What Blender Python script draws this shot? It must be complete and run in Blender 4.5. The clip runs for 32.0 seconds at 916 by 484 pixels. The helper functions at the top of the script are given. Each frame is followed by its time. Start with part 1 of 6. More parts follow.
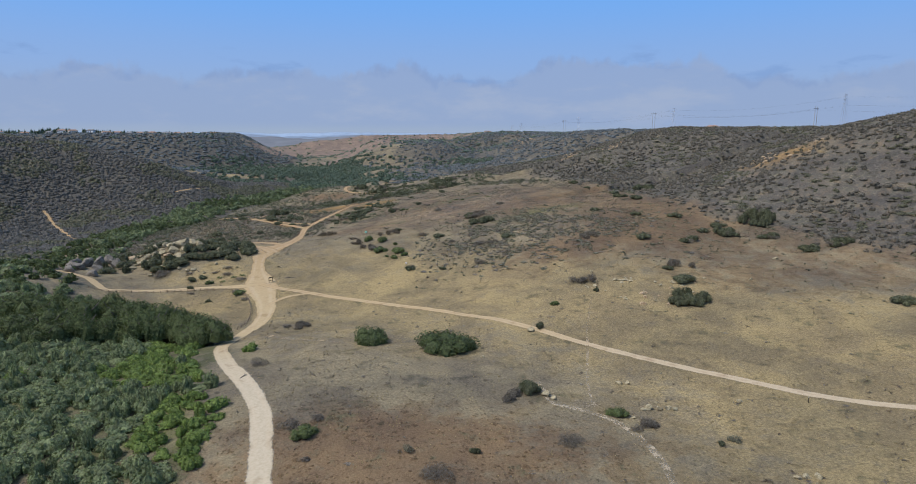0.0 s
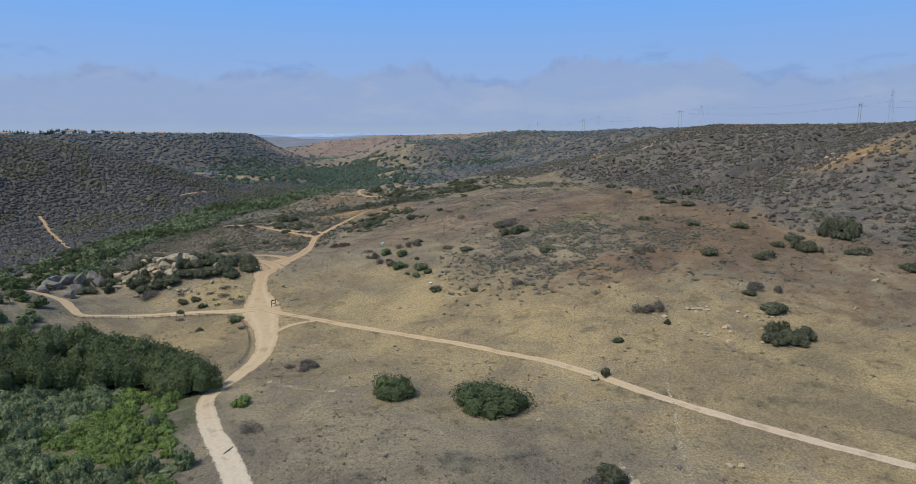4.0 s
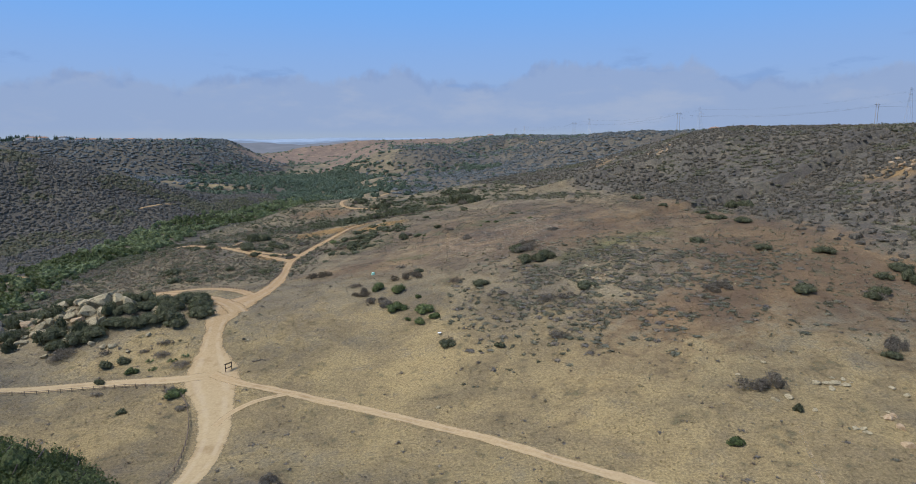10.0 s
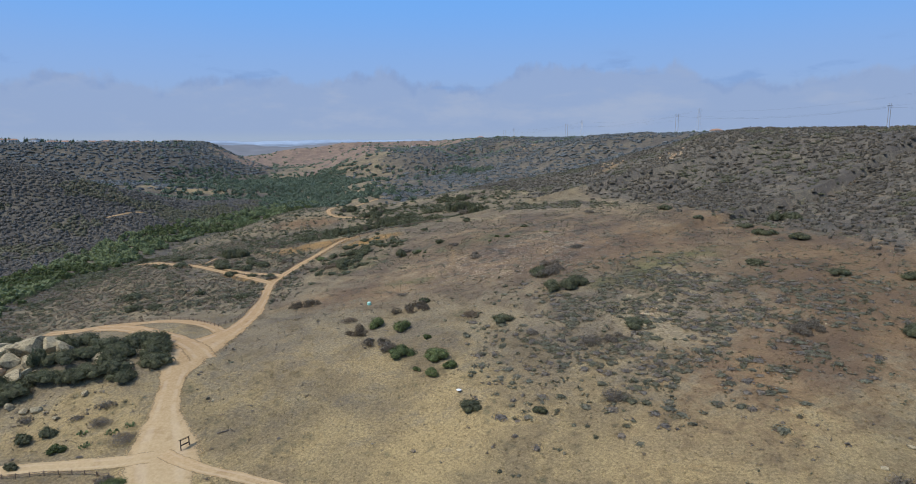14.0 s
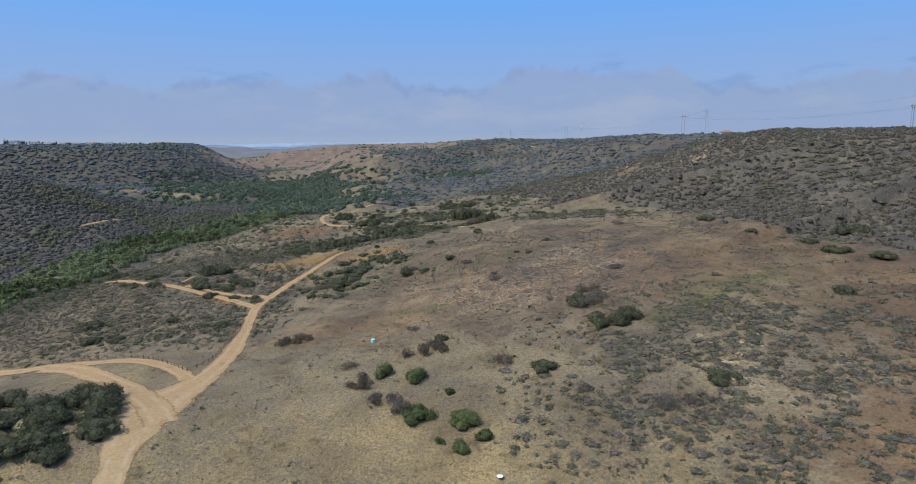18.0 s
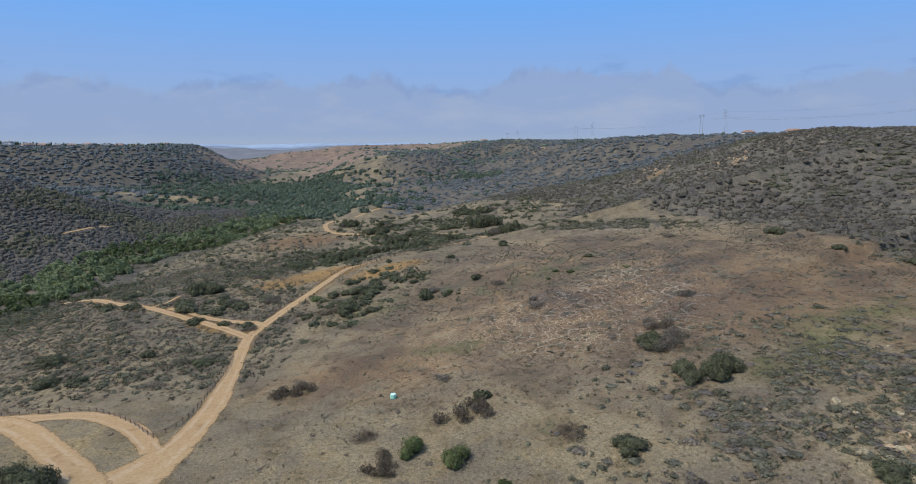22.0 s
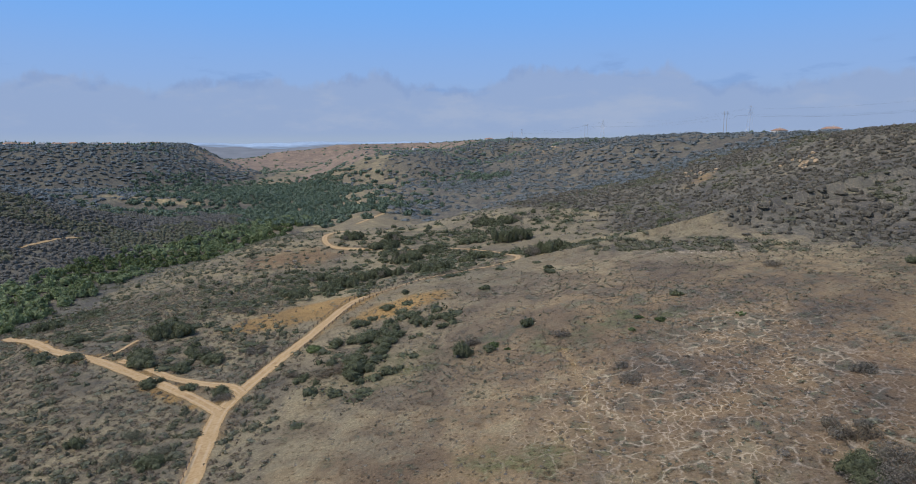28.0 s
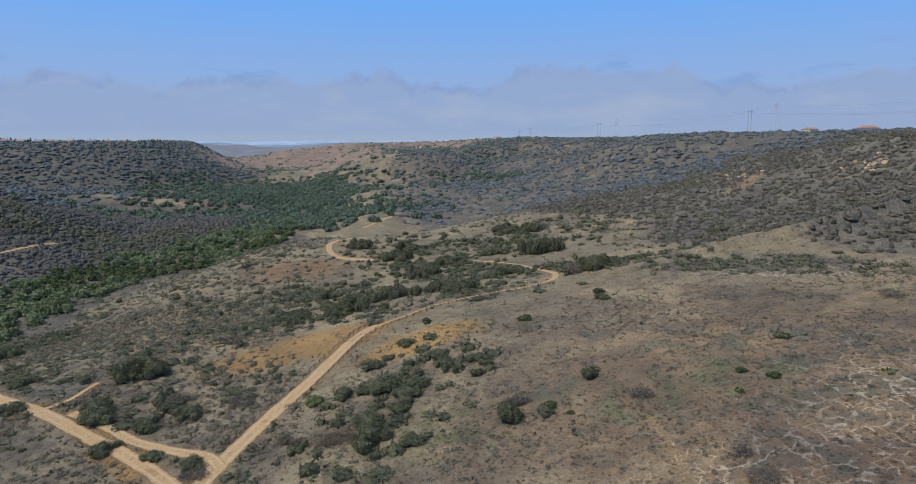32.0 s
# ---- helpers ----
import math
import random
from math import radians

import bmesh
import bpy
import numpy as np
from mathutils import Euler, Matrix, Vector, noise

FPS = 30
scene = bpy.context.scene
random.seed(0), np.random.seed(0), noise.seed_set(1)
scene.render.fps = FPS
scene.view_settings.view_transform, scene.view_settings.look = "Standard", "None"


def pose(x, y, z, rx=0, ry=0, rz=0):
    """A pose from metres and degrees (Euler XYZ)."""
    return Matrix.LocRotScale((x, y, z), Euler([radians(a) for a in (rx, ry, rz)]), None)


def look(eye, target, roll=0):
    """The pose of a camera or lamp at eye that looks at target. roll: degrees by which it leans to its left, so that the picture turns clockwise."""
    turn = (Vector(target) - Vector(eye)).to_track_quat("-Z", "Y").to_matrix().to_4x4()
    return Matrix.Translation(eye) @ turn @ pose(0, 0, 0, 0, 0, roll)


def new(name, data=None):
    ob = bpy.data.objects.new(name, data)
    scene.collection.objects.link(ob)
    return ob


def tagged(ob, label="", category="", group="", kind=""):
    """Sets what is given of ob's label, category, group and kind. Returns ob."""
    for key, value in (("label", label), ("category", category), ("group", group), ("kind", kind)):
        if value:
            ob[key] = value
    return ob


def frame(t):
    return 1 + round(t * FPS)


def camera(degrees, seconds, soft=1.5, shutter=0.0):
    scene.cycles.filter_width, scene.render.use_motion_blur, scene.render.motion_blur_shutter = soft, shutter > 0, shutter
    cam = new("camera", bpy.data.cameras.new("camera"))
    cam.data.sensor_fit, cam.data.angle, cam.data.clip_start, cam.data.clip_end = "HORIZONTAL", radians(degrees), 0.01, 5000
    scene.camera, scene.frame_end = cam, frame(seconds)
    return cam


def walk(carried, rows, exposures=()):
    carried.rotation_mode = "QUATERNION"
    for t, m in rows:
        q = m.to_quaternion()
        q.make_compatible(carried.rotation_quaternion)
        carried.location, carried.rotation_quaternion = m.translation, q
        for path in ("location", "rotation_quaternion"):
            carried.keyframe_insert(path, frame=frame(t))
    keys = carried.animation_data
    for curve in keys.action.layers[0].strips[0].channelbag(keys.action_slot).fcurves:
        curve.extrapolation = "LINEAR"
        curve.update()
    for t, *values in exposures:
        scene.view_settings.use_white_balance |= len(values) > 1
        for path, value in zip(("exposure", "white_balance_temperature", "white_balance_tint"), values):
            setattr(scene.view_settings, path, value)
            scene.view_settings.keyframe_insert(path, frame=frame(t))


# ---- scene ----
cam = camera(73.3, 32.0, soft=0.9)
PATH = [
    (0, (76.012, -265.732, 64.362), (76.06, -263.763, 64.015), 0.1),
    (0.5, (75.242, -261.528, 64.477), (75.282, -259.559, 64.127), 0.1),
    (1, (74.657, -257.025, 64.246), (74.696, -255.056, 63.894), -0.0),
    (1.5, (73.882, -252.097, 64.118), (73.925, -250.129, 63.766), -0.0),
    (2, (72.771, -246.677, 64.149), (72.809, -244.708, 63.798), -0.0),
    (2.5, (72.033, -241.21, 64.157), (72.055, -239.241, 63.806), -0.1),
    (3, (71.028, -235.886, 63.7), (71.042, -233.916, 63.353), -0.1),
    (3.5, (70.007, -230.522, 63.698), (70.014, -228.552, 63.351), -0.1),
    (5.5, (66.156, -210.324, 63.414), (66.171, -208.354, 63.068), -0.1),
    (6, (65.498, -205.092, 63.303), (65.515, -203.122, 62.96), -0.2),
    (7, (63.533, -195.365, 63.279), (63.566, -193.395, 62.94), -0.2),
    (8, (62.091, -185.707, 63.294), (62.136, -183.737, 62.956), -0.3),
    (9, (60.551, -175.94, 63.361), (60.606, -173.97, 63.025), -0.4),
    (10, (58.981, -166.099, 63.14), (59.046, -164.128, 62.807), -0.4),
    (11, (57.559, -156.096, 63.315), (57.635, -154.125, 62.981), -0.4),
    (12, (55.796, -146.335, 63.446), (55.881, -144.365, 63.112), -0.5),
    (13, (53.518, -136.002, 63.437), (53.618, -134.032, 63.106), -0.4),
    (14, (51.506, -125.937, 63.608), (51.617, -123.967, 63.281), -0.4),
    (14.5, (50.751, -120.822, 63.464), (50.865, -118.852, 63.138), -0.3),
    (16.5, (47.733, -102.114, 63.389), (47.857, -100.144, 63.067), -0.3),
    (17, (47.168, -97.713, 63.314), (47.293, -95.743, 62.994), -0.4),
    (18, (45.496, -88.353, 63.307), (45.629, -86.383, 62.987), -0.4),
    (19, (43.909, -78.964, 63.389), (44.046, -76.995, 63.068), -0.4),
    (20, (42.186, -69.73, 63.39), (42.327, -67.761, 63.07), -0.4),
    (21, (40.588, -60.415, 63.236), (40.725, -58.445, 62.918), -0.4),
    (22, (39.178, -50.687, 62.959), (39.304, -48.716, 62.642), -0.4),
    (23, (37.786, -41.393, 62.976), (37.909, -39.422, 62.66), -0.4),
    (24, (35.828, -32.31, 63.496), (35.957, -30.34, 63.176), -0.3),
    (25, (35.036, -22.21, 63.401), (35.159, -20.24, 63.08), -0.3),
    (25.5, (34.31, -17.306, 63.449), (34.433, -15.336, 63.128), -0.3),
    (27.5, (31.234, 0.85, 63.835), (31.36, 2.819, 63.51), -0.2),
    (28, (30.54, 5.395, 63.46), (30.671, 7.365, 63.139), -0.4),
    (29, (29.063, 14.608, 63.885), (29.193, 16.578, 63.561), -0.3),
    (30, (27.418, 23.809, 63.366), (27.546, 25.779, 63.048), -0.3),
    (31, (25.984, 33.611, 63.567), (26.108, 35.581, 63.245), -0.1),
    (32, (25.043, 42.832, 63.034), (25.161, 44.801, 62.71), -0.2),
]
walk(cam, [(t, look(eye, target, roll)) for t, eye, target, roll in PATH])

# ---- sky and sun ----
SUN_WAY = Vector((-0.74, -0.34, 1.12)).normalized()
world = bpy.data.worlds.new("sky")
scene.world = world
world.use_nodes = True
wt = world.node_tree
sky = wt.nodes.new("ShaderNodeTexSky")
sky.sky_type = "NISHITA"
sky.sun_disc = False
sky.sun_elevation = math.asin(SUN_WAY.z)
sky.sun_rotation = math.atan2(SUN_WAY.x, SUN_WAY.y)
sky.altitude, sky.air_density, sky.dust_density, sky.ozone_density = 100, 1.0, 1.2, 1.5
sky_way = wt.nodes.new("ShaderNodeTexCoord").outputs["Generated"]
sky_axes = wt.nodes.new("ShaderNodeSeparateXYZ")
wt.links.new(sky_way, sky_axes.inputs[0])


def sky_step(v, lo, hi):
    n = wt.nodes.new("ShaderNodeMapRange")
    n.interpolation_type = "SMOOTHSTEP"
    n.inputs["From Min"].default_value, n.inputs["From Max"].default_value = lo, hi
    wt.links.new(v, n.inputs["Value"])
    return n.outputs["Result"]


def sky_mix(fac, a, b):
    n = wt.nodes.new("ShaderNodeMix")
    n.data_type = "RGBA"
    for slot, v in ((0, fac), (6, a), (7, b)):
        if isinstance(v, tuple):
            n.inputs[slot].default_value = (*v, 1)
        else:
            wt.links.new(v, n.inputs[slot])
    return n.outputs[2]


def sky_times(a, b):
    n = wt.nodes.new("ShaderNodeMath")
    n.operation = "MULTIPLY"
    for slot, v in ((0, a), (1, b)):
        if isinstance(v, float):
            n.inputs[slot].default_value = v
        else:
            wt.links.new(v, n.inputs[slot])
    return n.outputs[0]


# Sea haze low down, clear blue above it, and a thin broken bank of cloud between.
up = sky_axes.outputs["Z"]
haze = sky_mix(sky_step(up, 0.0, 0.11), (3.4, 4.3, 5.8), (2.75, 4.3, 7.4))
air = sky_mix(sky_step(up, 0.07, 0.23), haze, (1.65, 4.1, 8.9))
# The sky above the view is scaled up as added fill for shadows.
fill_sky = wt.nodes.new("ShaderNodeVectorMath")
fill_sky.operation = "SCALE"
fill_sky.inputs["Scale"].default_value = 2.1
wt.links.new(sky.outputs["Color"], fill_sky.inputs[0])
air = sky_mix(sky_step(up, 0.3, 0.7), air, fill_sky.outputs[0])
def sky_noise(scale_xy, scale_z, size, detail, rough, shift=0.0):
    m, n = wt.nodes.new("ShaderNodeMapping"), wt.nodes.new("ShaderNodeTexNoise")
    m.inputs["Scale"].default_value, m.inputs["Location"].default_value = (scale_xy, scale_xy, scale_z), (shift, shift * 0.7, 0)
    n.inputs["Scale"].default_value, n.inputs["Detail"].default_value, n.inputs["Roughness"].default_value = size, detail, rough
    wt.links.new(sky_way, m.inputs["Vector"])
    wt.links.new(m.outputs[0], n.inputs["Vector"])
    return n.outputs["Fac"]


def sky_add(a, b, gain):
    n = wt.nodes.new("ShaderNodeMath")
    n.operation, n.inputs[1].default_value = "MULTIPLY_ADD", gain
    wt.links.new(a, n.inputs[0])
    wt.links.new(b, n.inputs[2])
    return n.outputs[0]


# bank of cloud with a lumpy crest, paler streaks inside it, and loose grey puffs above
crest = sky_add(sky_noise(4.5, 3.0, 1.5, 6, 0.58, 3.1), up, -0.17)
bank = sky_times(sky_step(crest, 0.012, -0.004), sky_step(up, 0.0, 0.02))
air = sky_mix(sky_times(bank, 0.8), air, (2.9, 3.9, 6.1))
pale = sky_times(bank, sky_step(sky_noise(3.0, 9.0, 1.8, 6, 0.6, 7.7), 0.48, 0.68))
air = sky_mix(sky_times(pale, 0.75), air, (3.7, 4.5, 6.2))
rims = sky_times(sky_times(sky_step(crest, -0.012, 0.0), sky_step(crest, 0.014, 0.002)), sky_step(sky_noise(7.0, 8.0, 2.2, 5, 0.6, 1.3), 0.45, 0.6))
air = sky_mix(sky_times(rims, 0.5), air, (2.25, 3.35, 5.9))
puffs = sky_times(sky_step(sky_noise(4.0, 16.0, 2.0, 6, 0.55, 5.2), 0.58, 0.7), sky_times(sky_step(up, 0.06, 0.085), sky_step(up, 0.14, 0.11)))
air = sky_mix(sky_times(puffs, 0.65), air, (2.1, 3.5, 6.5))
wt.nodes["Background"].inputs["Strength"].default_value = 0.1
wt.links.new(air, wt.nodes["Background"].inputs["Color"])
sun = new("sun", bpy.data.lights.new("sun", "SUN"))
sun.data.energy, sun.data.angle, sun.data.color = 2.8, radians(0.6), (1.0, 0.965, 0.91)
sun.matrix_world = look(SUN_WAY * 100, (0, 0, 0))

# ---- materials ----
def shader(name, rough=0.9, spec=0.2):
    m = bpy.data.materials.new(name)
    m.use_nodes = True
    b = m.node_tree.nodes["Principled BSDF"]
    b.inputs["Roughness"].default_value, b.inputs["Specular IOR Level"].default_value = rough, spec
    return m, m.node_tree, b


def node(nt, kind, **values):
    n = nt.nodes.new("ShaderNode" + kind)
    for key, value in values.items():
        if key in ("operation", "blend_type", "data_type", "attribute_name", "feature", "noise_dimensions", "clamp"):
            if key == "operation":
                n.operation = value
            elif key == "blend_type":
                n.blend_type = value
            elif key == "data_type":
                n.data_type = value
            elif key == "attribute_name":
                n.attribute_name = value
            elif key == "feature":
                n.feature = value
            elif key == "clamp":
                n.use_clamp = value
        else:
            n.inputs[key.replace("_", " ")].default_value = value
    return n


def maths(nt, op, a, b=0.0, clamp=False):
    n = nt.nodes.new("ShaderNodeMath")
    n.operation, n.use_clamp = op, clamp
    for slot, v in ((0, a), (1, b)):
        if isinstance(v, (int, float)):
            n.inputs[slot].default_value = v
        else:
            nt.links.new(v, n.inputs[slot])
    return n.outputs[0]


def step(nt, v, lo, hi):
    n = nt.nodes.new("ShaderNodeMapRange")
    n.interpolation_type = "SMOOTHSTEP"
    n.inputs["From Min"].default_value, n.inputs["From Max"].default_value = lo, hi
    nt.links.new(v, n.inputs["Value"])
    return n.outputs["Result"]


def blend(nt, fac, a, b, how="MIX"):
    n = nt.nodes.new("ShaderNodeMix")
    n.data_type, n.blend_type = "RGBA", how
    for slot, v in ((0, fac), (6, a), (7, b)):
        if isinstance(v, (int, float)):
            n.inputs[slot].default_value = v
        elif isinstance(v, tuple):
            n.inputs[slot].default_value = (*v, 1)
        else:
            nt.links.new(v, n.inputs[slot])
    return n.outputs[2]


def grain(nt, where, scale, detail=4, rough=0.55, warp=0.0):
    n = node(nt, "TexNoise", Scale=scale, Detail=detail, Roughness=rough, Distortion=warp)
    nt.links.new(where, n.inputs["Vector"])
    return n.outputs["Fac"]


def spot(nt):
    return nt.nodes.new("ShaderNodeNewGeometry").outputs["Position"]


def layer(nt, name):
    return node(nt, "Attribute", attribute_name=name).outputs["Fac"]


def relief(nt, bsdf, height, strength, distance):
    n = node(nt, "Bump", Strength=strength, Distance=distance)
    nt.links.new(height, n.inputs["Height"])
    nt.links.new(n.outputs["Normal"], bsdf.inputs["Normal"])


def ground_material():
    m, nt, b = shader("dry_canyon_ground", 0.95, 0.1)
    p = spot(nt)
    fine, mid, wide = grain(nt, p, 1.7, 8, 0.72), grain(nt, p, 0.13, 5, 0.6, 0.4), grain(nt, p, 0.028, 4, 0.55)
    grit = grain(nt, p, 3.6, 6, 0.82)
    blotch = grain(nt, p, 0.5, 5, 0.65, 0.3)
    mixed = maths(nt, "ADD", maths(nt, "MULTIPLY", mid, 0.5), maths(nt, "ADD", maths(nt, "MULTIPLY", fine, 0.2), maths(nt, "MULTIPLY", blotch, 0.3)))

    def cover(name, soft=0.16, uneven=4.2):
        v = maths(nt, "ADD", layer(nt, name), maths(nt, "MULTIPLY", maths(nt, "SUBTRACT", mixed, 0.5), uneven))
        return step(nt, v, 0.5 - soft, 0.5 + soft)

    grey = blend(nt, step(nt, fine, 0.32, 0.68), (0.138, 0.118, 0.078), (0.262, 0.22, 0.145))
    straw = blend(nt, step(nt, fine, 0.35, 0.65), (0.19, 0.15, 0.08), (0.335, 0.264, 0.142))
    brown = blend(nt, step(nt, fine, 0.3, 0.7), (0.132, 0.09, 0.052), (0.225, 0.157, 0.095))
    litter = blend(nt, step(nt, fine, 0.3, 0.7), (0.075, 0.071, 0.06), (0.138, 0.128, 0.108))
    pale = blend(nt, step(nt, fine, 0.3, 0.7), (0.36, 0.29, 0.2), (0.55, 0.47, 0.36))
    rust = blend(nt, step(nt, fine, 0.3, 0.7), (0.19, 0.12, 0.052), (0.3, 0.2, 0.09))
    green = blend(nt, step(nt, fine, 0.3, 0.7), (0.085, 0.088, 0.042), (0.16, 0.158, 0.08))
    col = blend(nt, cover("straw", 0.42), grey, straw)
    col = blend(nt, cover("brown", 0.42), col, brown)
    col = blend(nt, cover("litter", 0.35), col, litter)
    col = blend(nt, cover("green", 0.4), col, green)
    col = blend(nt, cover("rust", 0.3, 2.2), col, rust)
    tan = blend(nt, step(nt, blotch, 0.3, 0.7), (0.16, 0.12, 0.094), (0.255, 0.196, 0.15))
    col = blend(nt, cover("tan", 0.3, 1.2), col, tan)
    wob = node(nt, "TexNoise", Scale=0.3, Detail=5.0)
    nt.links.new(p, wob.inputs["Vector"])

    def trodden(size, reach, thin, wide_edge):
        """Net of bare crooked lines between plants, cells of about 1 / size metres."""
        cells = node(nt, "TexVoronoi", feature="DISTANCE_TO_EDGE", Scale=size)
        bent, big = node(nt, "VectorMath", operation="ADD"), node(nt, "VectorMath", operation="SCALE", Scale=reach)
        nt.links.new(wob.outputs["Color"], big.inputs[0])
        nt.links.new(p, bent.inputs[0])
        nt.links.new(big.outputs[0], bent.inputs[1])
        nt.links.new(bent.outputs[0], cells.inputs["Vector"])
        return maths(nt, "SUBTRACT", 1.0, step(nt, maths(nt, "ADD", cells.outputs["Distance"], maths(nt, "MULTIPLY", maths(nt, "SUBTRACT", fine, 0.5), 0.12)), thin, wide_edge))

    net = maths(nt, "ADD", maths(nt, "MULTIPLY", trodden(0.24, 3.8, 0.01, 0.075), step(nt, mid, 0.42, 0.6)), maths(nt, "MULTIPLY", trodden(0.55, 1.9, 0.01, 0.085), step(nt, mid, 0.56, 0.42)))
    net = maths(nt, "MULTIPLY", net, step(nt, blotch, 0.36, 0.56))
    paths = maths(nt, "MULTIPLY", maths(nt, "MULTIPLY", net, 1.3), layer(nt, "tracks"), True)
    col = blend(nt, maths(nt, "MULTIPLY", paths, 0.55), col, pale)
    bare = step(nt, maths(nt, "ADD", layer(nt, "pale"), maths(nt, "MULTIPLY", maths(nt, "SUBTRACT", fine, 0.5), 1.6)), 0.55, 0.75)
    col = blend(nt, bare, col, pale)
    worn = step(nt, wide, 0.3, 0.7)
    col = blend(nt, 1.0, col, blend(nt, worn, (0.92, 0.92, 0.94), (1.22, 1.18, 1.12)), "MULTIPLY")
    col = blend(nt, 1.0, col, blend(nt, step(nt, grit, 0.34, 0.66), (0.78, 0.78, 0.79), (1.18, 1.175, 1.165)), "MULTIPLY")
    specks = grain(nt, p, 1.7, 3, 0.7, 0.6)
    col = blend(nt, maths(nt, "MULTIPLY", step(nt, specks, 0.57, 0.67), step(nt, mid, 0.46, 0.62)), col, blend(nt, 1.0, col, (0.6, 0.57, 0.52), "MULTIPLY"))
    col = blend(nt, maths(nt, "MULTIPLY", step(nt, specks, 0.4, 0.32), 0.35), col, blend(nt, 1.0, col, (1.35, 1.32, 1.28), "MULTIPLY"))
    swathe = grain(nt, p, 0.055, 6, 0.62, 0.8)
    col = blend(nt, 1.0, col, blend(nt, step(nt, swathe, 0.36, 0.64), (0.8, 0.79, 0.82), (1.13, 1.11, 1.04)), "MULTIPLY")
    dots = node(nt, "TexVoronoi", feature="F1", Scale=0.95)
    nt.links.new(p, dots.inputs["Vector"])
    lumps = node(nt, "TexVoronoi", feature="F1", Scale=0.36)
    nt.links.new(p, lumps.inputs["Vector"])
    small = maths(nt, "MULTIPLY", step(nt, maths(nt, "ADD", dots.outputs["Distance"], maths(nt, "MULTIPLY", fine, 0.5)), 0.62, 0.42), step(nt, blotch, 0.42, 0.56))
    large = maths(nt, "MULTIPLY", step(nt, maths(nt, "ADD", lumps.outputs["Distance"], maths(nt, "MULTIPLY", fine, 0.6)), 0.66, 0.46), step(nt, mid, 0.47, 0.58))
    tufty = maths(nt, "ADD", maths(nt, "MULTIPLY", small, 0.8), maths(nt, "MULTIPLY", large, 0.7), True)
    thatch = blend(nt, lumps.outputs["Color"], (0.4, 0.36, 0.33), (0.72, 0.68, 0.6))
    col = blend(nt, maths(nt, "MULTIPLY", tufty, layer(nt, "tufts")), col, blend(nt, 1.0, col, thatch, "MULTIPLY"))
    flecks = grain(nt, p, 2.6, 4, 0.85)
    col = blend(nt, step(nt, flecks, 0.58, 0.7), col, blend(nt, 1.0, col, (1.4, 1.36, 1.3), "MULTIPLY"))
    nt.links.new(col, b.inputs["Base Color"])
    relief(nt, b, maths(nt, "ADD", maths(nt, "ADD", fine, tufty), maths(nt, "MULTIPLY", grit, 0.5)), 0.7, 0.35)
    return m


def road_material(name="graded_dirt", clay_share=0.0, cover=1.0, lighter=1.0, broken=False):
    m, nt, b = shader(name, 0.92, 0.15)
    p = spot(nt)
    fine, mid, big = grain(nt, p, 1.6, 6, 0.65), grain(nt, p, 0.22, 4, 0.6, 0.5), grain(nt, p, 0.05, 3)
    sep = node(nt, "SeparateXYZ")
    nt.links.new(p, sep.inputs[0])
    north = step(nt, maths(nt, "ADD", sep.outputs["Y"], maths(nt, "MULTIPLY", big, 60)), 0, 100)
    sand = blend(nt, step(nt, fine, 0.25, 0.75), (0.39, 0.285, 0.15), (0.48, 0.362, 0.205))
    clay = blend(nt, step(nt, fine, 0.3, 0.7), (0.33, 0.21, 0.098), (0.43, 0.295, 0.155))
    cream = blend(nt, step(nt, fine, 0.25, 0.75), (0.43, 0.35, 0.235), (0.53, 0.44, 0.31))
    sand = blend(nt, step(nt, maths(nt, "ADD", sep.outputs["Y"], maths(nt, "MULTIPLY", big, 40)), -110, -30), cream, sand)
    col = blend(nt, maths(nt, "ADD", north, clay_share, True), sand, clay)
    col = blend(nt, 1.0, col, (lighter, lighter, lighter), "MULTIPLY")
    col = blend(nt, step(nt, mid, 0.5, 0.72), col, blend(nt, 1.0, col, (0.78, 0.74, 0.7), "MULTIPLY"))
    across = layer(nt, "across")
    rut = maths(nt, "ABSOLUTE", maths(nt, "SUBTRACT", maths(nt, "ABSOLUTE", across), 0.42))
    wheel = maths(nt, "MULTIPLY", maths(nt, "SUBTRACT", 1.0, step(nt, rut, 0.05, 0.2)), step(nt, mid, 0.35, 0.6))
    col = blend(nt, maths(nt, "MULTIPLY", wheel, 0.35), col, (0.54, 0.43, 0.29))
    nt.links.new(col, b.inputs["Base Color"])
    relief(nt, b, maths(nt, "ADD", fine, maths(nt, "MULTIPLY", wheel, -0.6)), 0.22, 0.08)
    edge = maths(nt, "ADD", maths(nt, "ABSOLUTE", across), maths(nt, "MULTIPLY", maths(nt, "SUBTRACT", maths(nt, "ADD", maths(nt, "MULTIPLY", fine, 0.55), maths(nt, "MULTIPLY", mid, 0.45)), 0.5), 0.95))
    shown = maths(nt, "MULTIPLY", maths(nt, "SUBTRACT", 1.0, step(nt, edge, 0.72, 0.92)), cover)
    if broken:
        shown = maths(nt, "MULTIPLY", shown, maths(nt, "MULTIPLY", step(nt, grain(nt, p, 0.5, 4, 0.7), 0.38, 0.6), step(nt, fine, 0.3, 0.55)))
    nt.links.new(shown, b.inputs["Alpha"])
    return m


